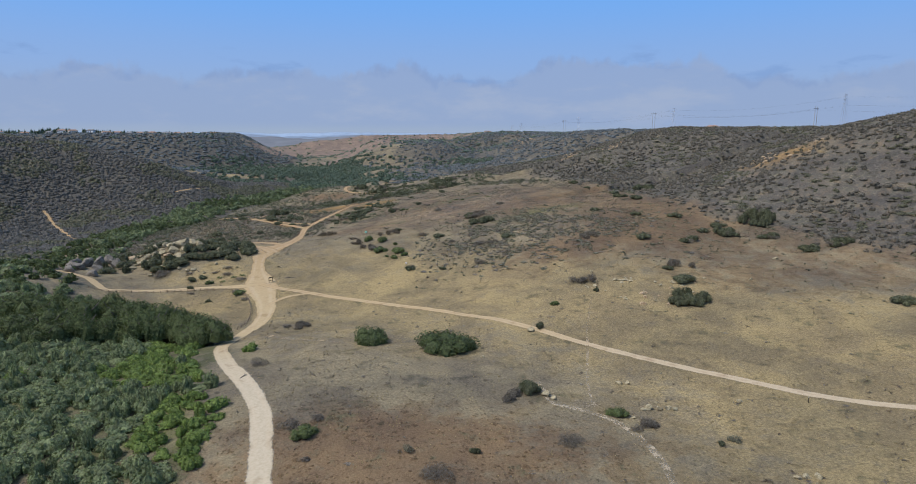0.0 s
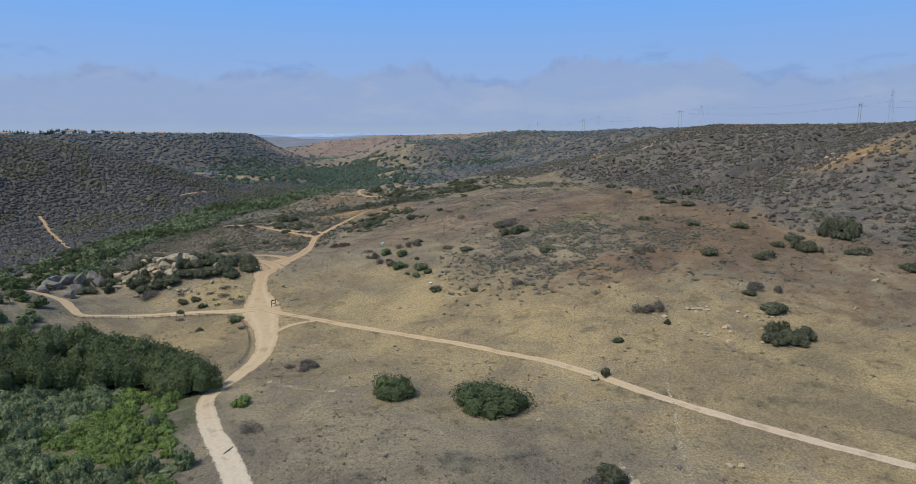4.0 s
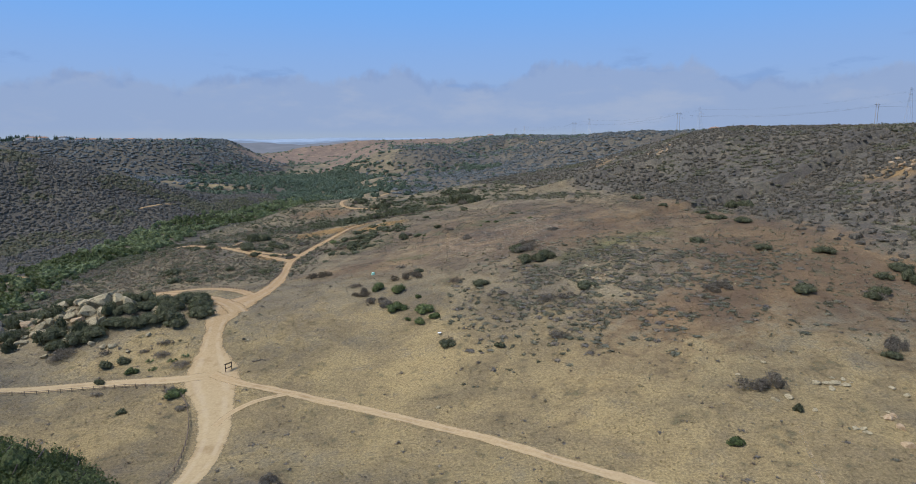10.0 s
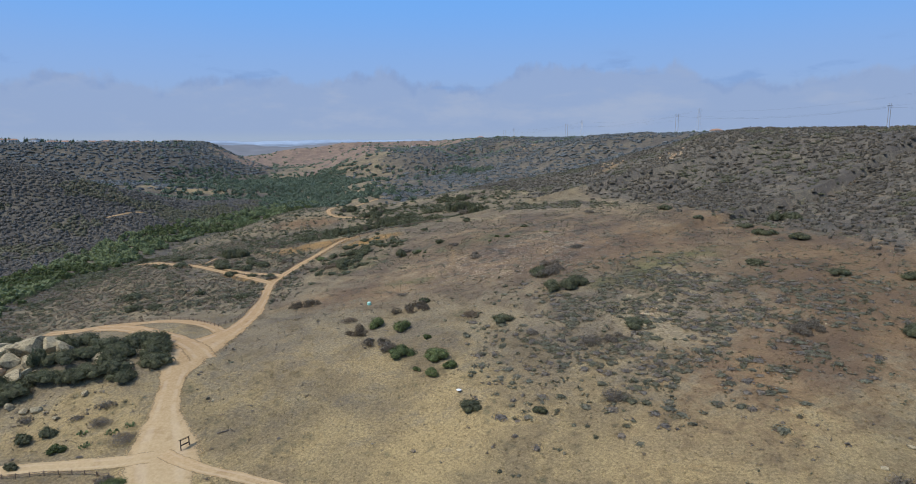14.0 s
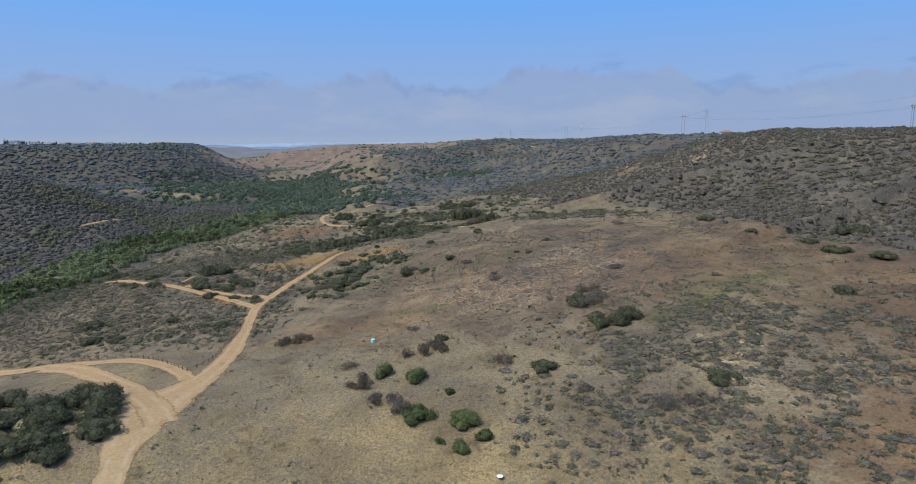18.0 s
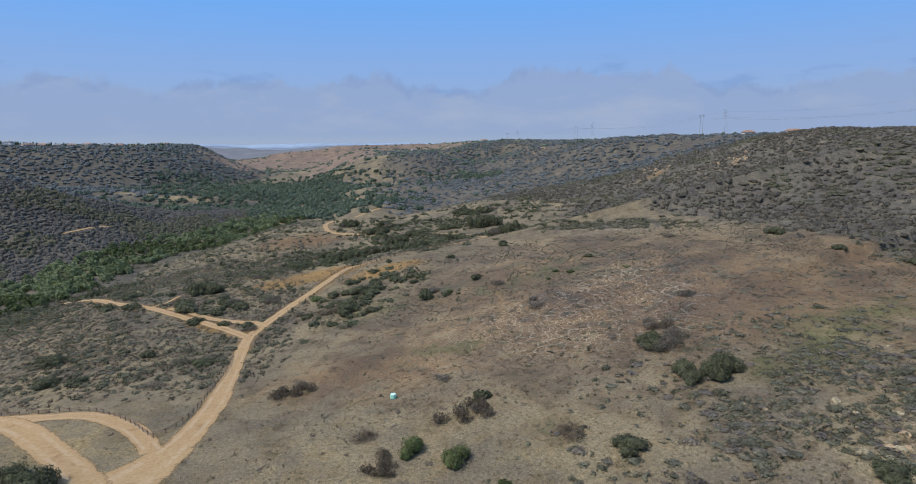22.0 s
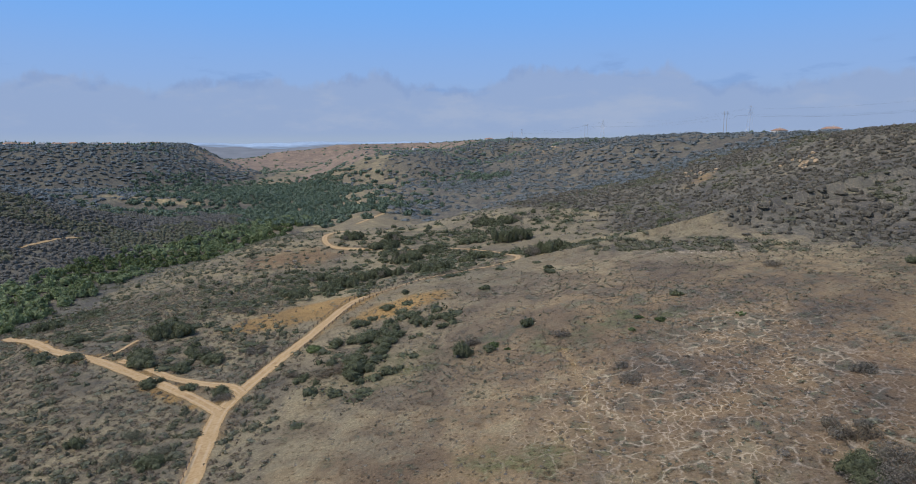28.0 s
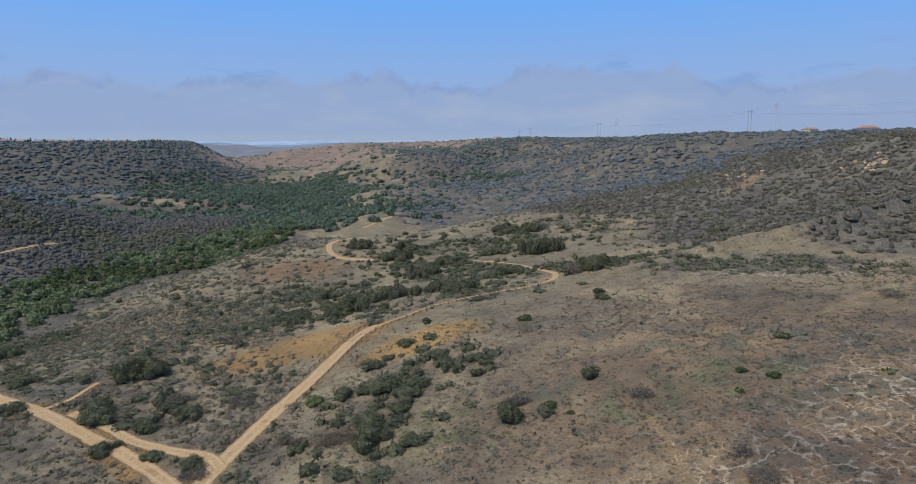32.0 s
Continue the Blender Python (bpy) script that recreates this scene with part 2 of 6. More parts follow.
def leaf_material(name, dark, light, dry=(0.16, 0.12, 0.08), dryness=0.12, rough=0.6):
    """Foliage that varies from plant to plant (tint) and from leaf clump to leaf clump."""
    m, nt, b = shader(name, rough, 0.25)
    g = nt.nodes.new("ShaderNodeNewGeometry")
    tint, leaf = layer(nt, "tint"), g.outputs["Random Per Island"]
    info = nt.nodes.new("ShaderNodeObjectInfo")
    own = maths(nt, "ADD", maths(nt, "MULTIPLY", tint, 0.5), maths(nt, "MULTIPLY", info.outputs["Random"], 0.15))
    col = blend(nt, maths(nt, "ADD", own, maths(nt, "MULTIPLY", leaf, 0.45), True), dark, light)
    col = blend(nt, step(nt, maths(nt, "ADD", maths(nt, "MULTIPLY", leaf, 0.5), maths(nt, "MULTIPLY", tint, 0.5)), 1.0 - dryness - 0.1, 1.0 - dryness + 0.05), col, dry)
    p = spot(nt)
    sprays, masses = grain(nt, p, 2.1, 5, 0.75), grain(nt, p, 0.55, 3, 0.6)
    col = blend(nt, 1.0, col, blend(nt, step(nt, sprays, 0.3, 0.7), (0.6, 0.6, 0.62), (1.42, 1.42, 1.36)), "MULTIPLY")
    col = blend(nt, 1.0, col, blend(nt, step(nt, masses, 0.34, 0.66), (0.8, 0.79, 0.8), (1.2, 1.2, 1.16)), "MULTIPLY")
    nt.links.new(col, b.inputs["Base Color"])
    relief(nt, b, sprays, 0.8, 0.45)
    thin, both = node(nt, "BsdfTranslucent"), nt.nodes.new("ShaderNodeMixShader")
    nt.links.new(blend(nt, 1.0, col, (1.05, 1.1, 0.8), "MULTIPLY"), thin.inputs["Color"])
    both.inputs[0].default_value = 0.3
    nt.links.new(b.outputs[0], both.inputs[1])
    nt.links.new(thin.outputs[0], both.inputs[2])
    nt.links.new(both.outputs[0], nt.nodes["Material Output"].inputs["Surface"])
    return m


def rock_material(name, a, c, stain):
    m, nt, b = shader(name, 0.9, 0.2)
    p = spot(nt)
    fine, mid = grain(nt, p, 2.5, 7, 0.65), grain(nt, p, 0.5, 4, 0.6, 0.8)
    col = blend(nt, step(nt, fine, 0.3, 0.7), a, c)
    col = blend(nt, maths(nt, "MULTIPLY", step(nt, mid, 0.52, 0.66), 0.75), col, stain)
    nt.links.new(col, b.inputs["Base Color"])
    relief(nt, b, maths(nt, "ADD", fine, mid), 0.8, 0.25)
    return m


def plain_material(name, a, c, rough=0.8, scale=3.0, metal=0.0):
    m, nt, b = shader(name, rough, 0.3)
    b.inputs["Metallic"].default_value = metal
    co = nt.nodes.new("ShaderNodeTexCoord").outputs["Object"]
    n = grain(nt, co, scale, 5, 0.65, 0.3)
    nt.links.new(blend(nt, step(nt, n, 0.3, 0.7), a, c), b.inputs["Base Color"])
    relief(nt, b, n, 0.3, 0.03)
    return m


M_GROUND, M_ROAD = ground_material(), road_material()
M_TRAIL, M_FAINT = road_material("trodden_clay", 0.3, 1.0, 1.04), road_material("faint_pale_soil", -1.0, 0.75, 1.0, True)
M_CHAP = leaf_material("chaparral_leaves", (0.108, 0.1, 0.088), (0.172, 0.16, 0.14), (0.165, 0.14, 0.125), 0.12)
M_MESA = leaf_material("mesa_chaparral_leaves", (0.098, 0.085, 0.066), (0.165, 0.146, 0.114), (0.18, 0.14, 0.1), 0.14)
M_SCRUB = leaf_material("scrub_leaves", (0.09, 0.09, 0.056), (0.185, 0.176, 0.112), (0.15, 0.12, 0.09), 0.15)
M_SAGE = leaf_material("sage_leaves", (0.118, 0.115, 0.078), (0.22, 0.212, 0.148), (0.24, 0.2, 0.145), 0.18)
M_DARK = leaf_material("sumac_leaves", (0.066, 0.071, 0.04), (0.148, 0.154, 0.086), (0.12, 0.095, 0.065), 0.08)
M_OAK = leaf_material("oak_leaves", (0.052, 0.07, 0.026), (0.145, 0.175, 0.068), (0.1, 0.085, 0.05), 0.05)
M_WILLOW = leaf_material("willow_leaves", (0.11, 0.138, 0.066), (0.25, 0.29, 0.145), (0.16, 0.15, 0.09), 0.06)
M_BRIGHT = leaf_material("bright_leaves", (0.095, 0.14, 0.03), (0.225, 0.295, 0.08), (0.16, 0.15, 0.06), 0.05)
M_GREENBUSH = leaf_material("green_bush_leaves", (0.064, 0.086, 0.03), (0.155, 0.188, 0.072), (0.15, 0.13, 0.06), 0.06)
M_GREYBUSH = leaf_material("grey_twigs", (0.14, 0.12, 0.1), (0.235, 0.205, 0.17), (0.25, 0.205, 0.155), 0.3)
M_BROWNBUSH = leaf_material("brown_buckwheat", (0.115, 0.09, 0.065), (0.205, 0.165, 0.12), (0.22, 0.155, 0.11), 0.25)
M_STRAW = leaf_material("straw_blades", (0.2, 0.155, 0.085), (0.37, 0.29, 0.16), (0.3, 0.24, 0.15), 0.2, 0.9)
# Leaves for far slopes: distance haze is mixed into these paler, bluer colours.
M_HAZECHAP = leaf_material("hazed_chaparral_leaves", (0.112, 0.126, 0.13), (0.175, 0.19, 0.192), (0.17, 0.15, 0.135), 0.1)
M_HAZETREE = leaf_material("hazed_tree_leaves", (0.08, 0.112, 0.08), (0.165, 0.205, 0.142), (0.13, 0.13, 0.09), 0.05)
M_CACTUS = leaf_material("cactus_pads", (0.11, 0.15, 0.06), (0.24, 0.28, 0.13), (0.3, 0.28, 0.12), 0.1)
M_BARK = plain_material("bark", (0.09, 0.075, 0.06), (0.2, 0.17, 0.14), 0.9, 2.0)
M_WOOD = plain_material("weathered_fence_wood", (0.12, 0.085, 0.06), (0.24, 0.18, 0.13), 0.85, 2.5)
M_KIOSK = plain_material("dark_stained_timber", (0.028, 0.02, 0.015), (0.06, 0.042, 0.03), 0.7, 3.0)
M_NOTICE = plain_material("notice_sheet", (0.35, 0.33, 0.28), (0.5, 0.48, 0.42), 0.6, 4.0)
M_ROCK = rock_material("pale_granite", (0.25, 0.205, 0.118), (0.47, 0.395, 0.25), (0.1, 0.084, 0.056))
M_ROCKDARK = rock_material("dark_granite", (0.14, 0.12, 0.095), (0.27, 0.235, 0.19), (0.06, 0.052, 0.042))
M_ROCKTAN = rock_material("rusty_granite", (0.36, 0.24, 0.13), (0.5, 0.38, 0.24), (0.2, 0.14, 0.09))
M_DRUM = plain_material("pale_blue_paint", (0.28, 0.62, 0.46), (0.42, 0.76, 0.6), 0.5, 3.0)
M_DRUMTOP = plain_material("white_lid", (0.58, 0.77, 0.7), (0.68, 0.84, 0.77), 0.5, 3.0)
# Weathered grey timber, lightened further so the colour includes distance haze.
M_POLE = plain_material("hazed_pole_timber", (0.34, 0.33, 0.32), (0.42, 0.41, 0.4), 0.9, 1.0)
M_STEEL = plain_material("galvanised_steel", (0.5, 0.53, 0.56), (0.6, 0.63, 0.66), 0.5, 1.0, 0.6)
M_PLASTIC = plain_material("white_plastic", (0.74, 0.75, 0.74), (0.84, 0.85, 0.84), 0.5, 3.0)
M_WIRE = plain_material("dull_cable", (0.16, 0.16, 0.17), (0.22, 0.22, 0.23), 0.6, 1.0)
M_STUCCO = plain_material("pale_stucco", (0.6, 0.55, 0.47), (0.75, 0.71, 0.63), 0.9, 0.6)
M_WHITEWALL = plain_material("white_stucco", (0.75, 0.73, 0.69), (0.84, 0.82, 0.78), 0.9, 0.6)
M_TILE = plain_material("clay_roof_tiles", (0.26, 0.15, 0.1), (0.4, 0.25, 0.17), 0.85, 1.2)
M_SLATE = plain_material("grey_roof_shingles", (0.16, 0.15, 0.145), (0.27, 0.26, 0.25), 0.85, 1.2)
M_WINDOW = plain_material("dark_window_glass", (0.03, 0.04, 0.05), (0.06, 0.07, 0.085), 0.15, 1.0)

# ---- landform: a canyon cut into a mesa, with knolls on its shelves ----
CREEK = [(40, -420), (5, -260), (-25, -160), (-62, -85), (-105, 0), (-150, 110), (-172, 230), (-156, 320), (-134, 410), (-112, 500),
         (-92, 590), (-102, 700), (-140, 840), (-217, 1056), (-278, 1300), (-296, 1500), (-325, 1700), (-370, 1950), (-430, 2600), (-600, 4600)]
FOOT = [(-1500, 640), (-1000, 770), (-700, 850), (-480, 940), (-350, 1060), (-310, 1250), (-318, 1460), (-352, 1700)]
def ease(v, a, b):
    s = np.clip((v - a) / (b - a), 0, 1)
    return s * s * s * (s * (6 * s - 15) + 10)
def along(x, y, line):
    """Distance to a polyline (positive to the right of its run) and the run length at the nearest place."""
    best, side, run, start = np.full(np.shape(x), 1e9), np.zeros(np.shape(x)), np.zeros(np.shape(x)), 0.0
    for (ax, ay), (bx, by) in zip(line, line[1:]):
        ux, uy = bx - ax, by - ay
        size = np.hypot(ux, uy)
        s = np.clip(((x - ax) * ux + (y - ay) * uy) / size**2, 0, 1)
        far = np.hypot(x - ax - s * ux, y - ay - s * uy)
        turn = np.sign(ux * (ay - y) - uy * (ax - x)) 
        near = far < best
        best, side, run = np.where(near, far, best), np.where(near, turn, side), np.where(near, start + s * size, run)
        start += size
    return best * np.where(side == 0, 1, side), run
def hill(x, y, cx, cy, high, wide, deep, turn=0.0):
    c, s = np.cos(np.radians(turn)), np.sin(np.radians(turn))
    u, v = (x - cx) * c + (y - cy) * s, (y - cy) * c - (x - cx) * s
    return high * np.exp(-((u / wide) ** 2) - (v / deep) ** 2)
def canyon(x, y):
    d, run = along(x, y, CREEK)
    bend = 28 * np.sin(run / 85.0) + 18 * np.sin(run / 37.0 + 1.3)
    floor = -14 + 10 * ease(-y, -260, 60) 
    right = 12 * ease(d, 15, 110) + 70 * ease(d + bend * ease(d, 120, 350), 190, 560) 
    left = 78 * ease(-d + bend * ease(-d, 60, 300), 8, 400)
    z = floor + np.where(d > 0, right, left)
    z = z - hill(x, y, -350, 740, 52, 190, 85, -12) - hill(x, y, -560, 700, 30, 150, 70, 0)
    return np.minimum(z, 70 + 0.02 * z)
KNOLLS = [
    (-10, -230, -3.1), (90, -200, -4.3), (190, -210, 0.9), (-60, -130, 7.8), (30, -110, 4.9), (110, -110, -6.0), (190, -120, -2.5),
    (-110, -30, 17.0), (-30, -40, -9.1), (50, -30, -12.4), (125, -25, 7.8), (200, -30, 0.8), (290, -20, -12.7), (-60, 40, -2.5),
    (20, 50, 7.1), (90, 60, 1.9), (160, 70, 7.9), (240, 80, 13.5), (330, 90, 27.5), (-30, 130, -5.5), (40, 130, -1.1),
    (110, 150, 12.8), (180, 150, 2.2), (260, 180, -8.6), (-100, 200, 5.1), (-20, 210, 3.3), (50, 220, 9.5), (130, 230, 1.3),
    (200, 260, 4.8), (290, 290, 14.2), (-40, 300, -10.4), (40, 310, -2.8), (120, 330, 0.9),
]
# spurs above the creek
SPURS = [
    (-70, 370, 16.2), (10, 450, -11.6), (-60, 480, -8.0), (90, 420, 4.7), (-110, 300, -7.4), (-110, 410, -21.7), (-150, 500, -3.9),
    (60, 520, -14.5),
]
SWELLS = [
    (-280, 300, 2.8), (-220, 420, 9.2), (-350, 420, 2.7), (-10, 420, 8.9), (110, 450, 10.5), (220, 400, 11.1), (330, 430, 0.1),
    (-260, 180, -3.0), (-60, 560, -2.5), (80, 600, -8.4), (220, 560, 12.9), (-220, 620, 11.2), (-380, 800, -1.4), (250, 950, -4.1),
    (60, 850, 5.3), (-350, 1080, 14.4), (0, 1150, 12.3), (150, 1350, -2.2), (-100, 1500, -4.5), (400, 750, 7.5), (520, 450, 1.5),
    (420, 120, -4.1), (-520, 1020, 13.4), (-470, 1270, 29.7), (-480, 560, -9.4), (-240, 980, 0.0), (-300, 720, 9.6), (-250, 1400, -0.8),
    (50, 1400, 3.5), (0, 1700, -26.3), (-420, 1560, 22.7), (-200, 1650, 36.1),
]
# the side canyon and ridges to the north-west
RIDGES = [
    (-350, 410, 19.1), (-290, 440, 15.2), (-220, 460, 7.2), (-430, 460, 5.9), (-300, 560, -33.2), (-230, 620, 3.9), (-330, 680, -8.3),
    (-430, 640, -10.3), (-260, 800, 12.1), (-380, 860, -11.5), (-480, 900, -8.8), (-300, 960, -0.2), (-420, 1020, 10.6), (-350, 1150, 9.5),
    (-250, 1100, -0.2), (-520, 760, -12.6), (-150, 900, -3.3), (-60, 1000, -7.0), (-300, 300, -16.8), (-400, 1250, 42.1),
]

def far_valley(x, y):
    """The valley beyond the side canyon: a mesa wall with a tapering nose on the west, a low tan hill on the east."""
    d, _ = along(x, y, CREEK)
    wall, _ = along(x, y, FOOT)
    rough = 14 * (cloudy(x, y, 120, 43) - 0.5)
    nose = 1 - ease(y + 0.5 * (x + 480), 1455, 1770)
    west = 73 * np.sin(np.clip((-wall + 2.2 * rough) / (265 - 20 * ease(y, 1150, 1400)), 0, 1) * 1.5708) * nose + 12 * ease(-d, 40, 320)
    east = 57 * ease(d + 2 * rough, 15, 245) * (1 - 0.45 * ease(y, 1600, 1950))
    z = -12 + np.where(d > 0, east, west) + rough * ease(np.abs(d), 60, 200) * 0.6
    return np.minimum(z, 61) + hill(x, y, -330, 2250, 50, 240, 170) + hill(x, y, 60, 2400, 40, 260, 160)


def ground(x, y):
    x, y = np.asarray(x, float), np.asarray(y, float)
    z = canyon(x, y)
    for cx, cy, high in KNOLLS + SPURS:
        z = z + hill(x, y, cx, cy, high, 78, 78)
    for cx, cy, high in SWELLS:
        z = z + hill(x, y, cx, cy, high, 170, 170)
    for cx, cy, high in RIDGES:
        z = z + hill(x, y, cx, cy, high, 115, 115)
    z = np.where(z > 64, 64 + 7 * np.tanh((z - 64) / 12), z)
    w = ease(y - 210 * ease(x, -260, -120), 700, 900) * (1 - ease(x, 40, 200))
    z = (1 - w) * z + w * far_valley(x, y)
    z = z - (z + 15) * ease(y, 2350, 2700)
    return z + hill(x, y, 410, 120, 14, 70, 90) + hill(x, y, -57, 40, 10, 32, 19, -15)

# ---- the ground sheet ----
def lattice(x, y, size, seed):
    """Smooth random field between 0 and 1 with blobs about size metres across."""
    u, v = x / size + 37.3 * seed, y / size - 19.7 * seed
    iu, iv = np.floor(u), np.floor(v)
    fu, fv = u - iu, v - iv
    fu, fv = fu * fu * (3 - 2 * fu), fv * fv * (3 - 2 * fv)

    def dice(a, b):
        s = np.sin(a * 127.1 + b * 311.7 + seed * 74.7) * 43758.5453
        return s - np.floor(s)

    low = dice(iu, iv) * (1 - fu) + dice(iu + 1, iv) * fu
    return low * (1 - fv) + (dice(iu, iv + 1) * (1 - fu) + dice(iu + 1, iv + 1) * fu) * fv


def cloudy(x, y, size, seed):
    return 0.55 * lattice(x, y, size, seed) + 0.3 * lattice(x, y, size / 2.3, seed + 1) + 0.15 * lattice(x, y, size / 5.1, seed + 2)


def spaced(lo, a, b, hi, step_size, grow):
    up, s = list(np.arange(a, b + step_size / 2, step_size)), step_size
    down = [a]
    while up[-1] < hi:
        s *= grow
        up.append(up[-1] + s)
    s = step_size
    while down[-1] > lo:
        s *= grow
        down.append(down[-1] - s)
    return np.array(down[:0:-1] + up)


def relief_noise(x, y):
    """Small swells and hummocks, stronger on the brushy slopes than on the meadow."""
    d, _ = along(x, y, CREEK)
    wild = np.clip(ease(-d, 20, 90) + ease(x - 0.1 * y, 150, 260) + ease(y, 330, 600), 0, 1)
    small = (cloudy(x, y, 14, 3) - 0.5) * (0.7 + 1.2 * wild)
    gullies = (cloudy(x, y, 75, 11) - 0.5) * 11 * wild * ease(y, 120, 420) * ease(y, 250, 320)
    far = (cloudy(x, y, 260, 15) - 0.5) * 20 * ease(y, 1300, 1900) * (1 - ease(y, 2200, 3200)) + (cloudy(x, y, 150, 19) - 0.5) * 16 * ease(y, 850, 1100) * (1 - ease(y, 1700, 2100))
    return small + gullies + 0.5 * far


XS, YS = spaced(-4300, -150, 200, 4300, 2.3, 1.03), spaced(-700, -215, 300, 4900, 2.3, 1.0185)
GX, GY = np.meshgrid(XS, YS)
GZ = ground(GX, GY) + relief_noise(GX, GY)


def land(x, y):
    """Height of the ground sheet."""
    x, y = np.asarray(x, float), np.asarray(y, float)
    i, j = np.clip(np.searchsorted(XS, x) - 1, 0, len(XS) - 2), np.clip(np.searchsorted(YS, y) - 1, 0, len(YS) - 2)
    u, v = (x - XS[i]) / (XS[i + 1] - XS[i]), (y - YS[j]) / (YS[j + 1] - YS[j])
    return (GZ[j, i] * (1 - u) + GZ[j, i + 1] * u) * (1 - v) + (GZ[j + 1, i] * (1 - u) + GZ[j + 1, i + 1] * u) * v


def patch(x, y, cx, cy, wide, deep, turn=0.0):
    return hill(x, y, cx, cy, 1.0, wide, deep, turn)


# Courses of the roads and trails: name, half width along the line, points.
MAIN = [(30, -330), (48, -230), (46, -190), (41.6, -160.7), (38.6, -147.7), (35.3, -136.6), (30.8, -126.2), (24.2, -114.4), (17.6, -103.8), (10.6, -90.3), (6, -78.5), (6.2, -70),
        (7.7, -59.7), (8.9, -47.3), (7.5, -34.6), (3, -20), (-2.3, -7.2), (-7, 6.1), (-10.4, 18.5), (-12.9, 33.6), (-12.4, 46.6), (-8.6, 60), (-7.4, 72), (-8.2, 85), (-10.8, 104), (-13.7, 124.3),
        (-15.9, 143.5), (-11.6, 159), (-5.5, 174), (-0.4, 186), (4.6, 201), (9.5, 212.3), (12.5, 215)]
TAIL = [(12, 214.6), (19.3, 220.2), (30, 229.1), (45, 233.3)]
LOOP = [(44, 233.2), (56, 232.6), (62, 233.6), (68, 238.5), (72, 255), (70.5, 273), (65.5, 292), (53, 308), (35, 318.5), (16, 326), (2, 332), (-12, 336.6), (-18.4, 343), (-22, 354), (-22, 366), (-15, 377), (-6, 384)]
MEADOW = [(-3, -4), (6, -9.4), (17, -13.5), (41.2, -25.6), (62.9, -40.3), (81, -56.2), (96, -69.6), (105.7, -78.8), (115.6, -89.2), (126.1, -98.8), (150, -116.7), (165.6, -128.9), (181.8, -138.9), (215, -158), (270, -185)]
CUT = [(6, -29), (8, -23.6), (13, -18.4), (20, -15.3)]
WEST = [(-5, -5), (-12, -5.6), (-21, -5.4), (-37, -5.6), (-54, -9), (-64, -13.5), (-71, -8), (-80, 0), (-96, 6)]
SPUR = [(-12, 62), (-17, 69), (-24, 77.5), (-37, 87.5), (-52, 92), (-64, 96), (-74, 98), (-90, 104)]
FLARE = [(-8, 36), (-14, 45), (-24.5, 57), (-38, 72), (-50, 84.5), (-58, 91), (-66, 95.5)]
CREST_FORK = [(-54, 178), (-44, 172), (-34, 164.6), (-25, 160), (-17, 156.5), (-13, 152)]
RUNOFF = [(100, -117), (101.8, -128.5), (106.7, -132), (113, -136.8), (116.4, -142.9), (118.5, -151.7), (118, -163), (114, -175)]
DEER_PATH = [(128, -57), (127, -61), (121.6, -79), (117.8, -96.4), (113.3, -115.3), (111.5, -129)]
MOUND_PATH = [(59.5, 100), (60.2, 105.6), (61.4, 111.4), (63.6, 120.2), (63.1, 126.3), (64.6, 132.8), (63.5, 140)]
CREST = [(-16.5, 144), (-24, 151.5), (-36, 161.5), (-46.3, 168.5), (-61, 179), (-77.5, 189.5), (-88, 200), (-100, 214), (-113, 228), (-133, 252)]
CREST_CUT = [(-62, 180), (-58, 185), (-57, 190), (-56, 194)]
ACROSS = [(-281, 290), (-271, 280), (-256, 263.5), (-229, 234.5), (-206, 204), (-175, 180), (-160, 165)]
BENCH = [(-201, 376), (-197, 388), (-193, 402), (-189, 415)]
FLAT = [(-172, 680), (-177, 690), (-182, 700), (-178, 712)]
VALLEY = [(-22, 545), (-14, 560), (-6, 582), (-2, 600), (-14, 639), (-35, 710), (-55, 746)]
WASH = [(17, -68), (20, -70.5), (30, -79), (38.5, -82), (46, -86)]
ROADS = [(MAIN, 3.1, "graded dirt fire road with wheel ruts", "road"), (TAIL, 0.8, "narrow overgrown dirt track between rail fences", "trail"), (LOOP[:6], 1.1, "orange dirt road curving through brush", "road"), (LOOP[5:11], 0.6, "narrow dirt track half hidden in brush", "trail"), (LOOP[10:], 1.5, "orange dirt road climbing past brush", "road"),
         (MEADOW, 1.35, "narrow sandy footpath across dry grass", "trail"), (CUT, 0.9, "short sandy footpath linking trail and road", "trail"),
         (WEST, 1.7, "sandy path beside a low rail fence", "trail"), (SPUR, 2.2, "dirt track bending along a rail fence", "trail"),
         (FLARE, 3.2, "dirt track skirting a grass island", "trail"), (CREST_FORK, 1.2, "orange dirt shortcut through dark scrub", "trail"), (MOUND_PATH, 0.2, "faint pale animal path over the mound", "trail"), (RUNOFF, 0.8, "pale sandy runoff channel through brown grass", "trail"), (DEER_PATH, 0.35, "thin worn path crossing the dry meadow", "trail"), (CREST, 1.55, "orange dirt trail through dark scrub", "trail"),
         (CREST_CUT, 0.55, "small eroded dirt path on scrub slope", "trail"), (ACROSS, 1.25, "pale dirt trail across the brushy hillside", "trail"),
         (BENCH, 1.1, "thin dirt trail cut along the hillside", "trail"), (FLAT, 2.0, "short pale dirt track on the creek flat", "trail"),
         (VALLEY, 1.6, "pale dirt trail down the valley floor", "trail"), (WASH, 0.9, "pale sandy runoff streak in grass", "trail")]


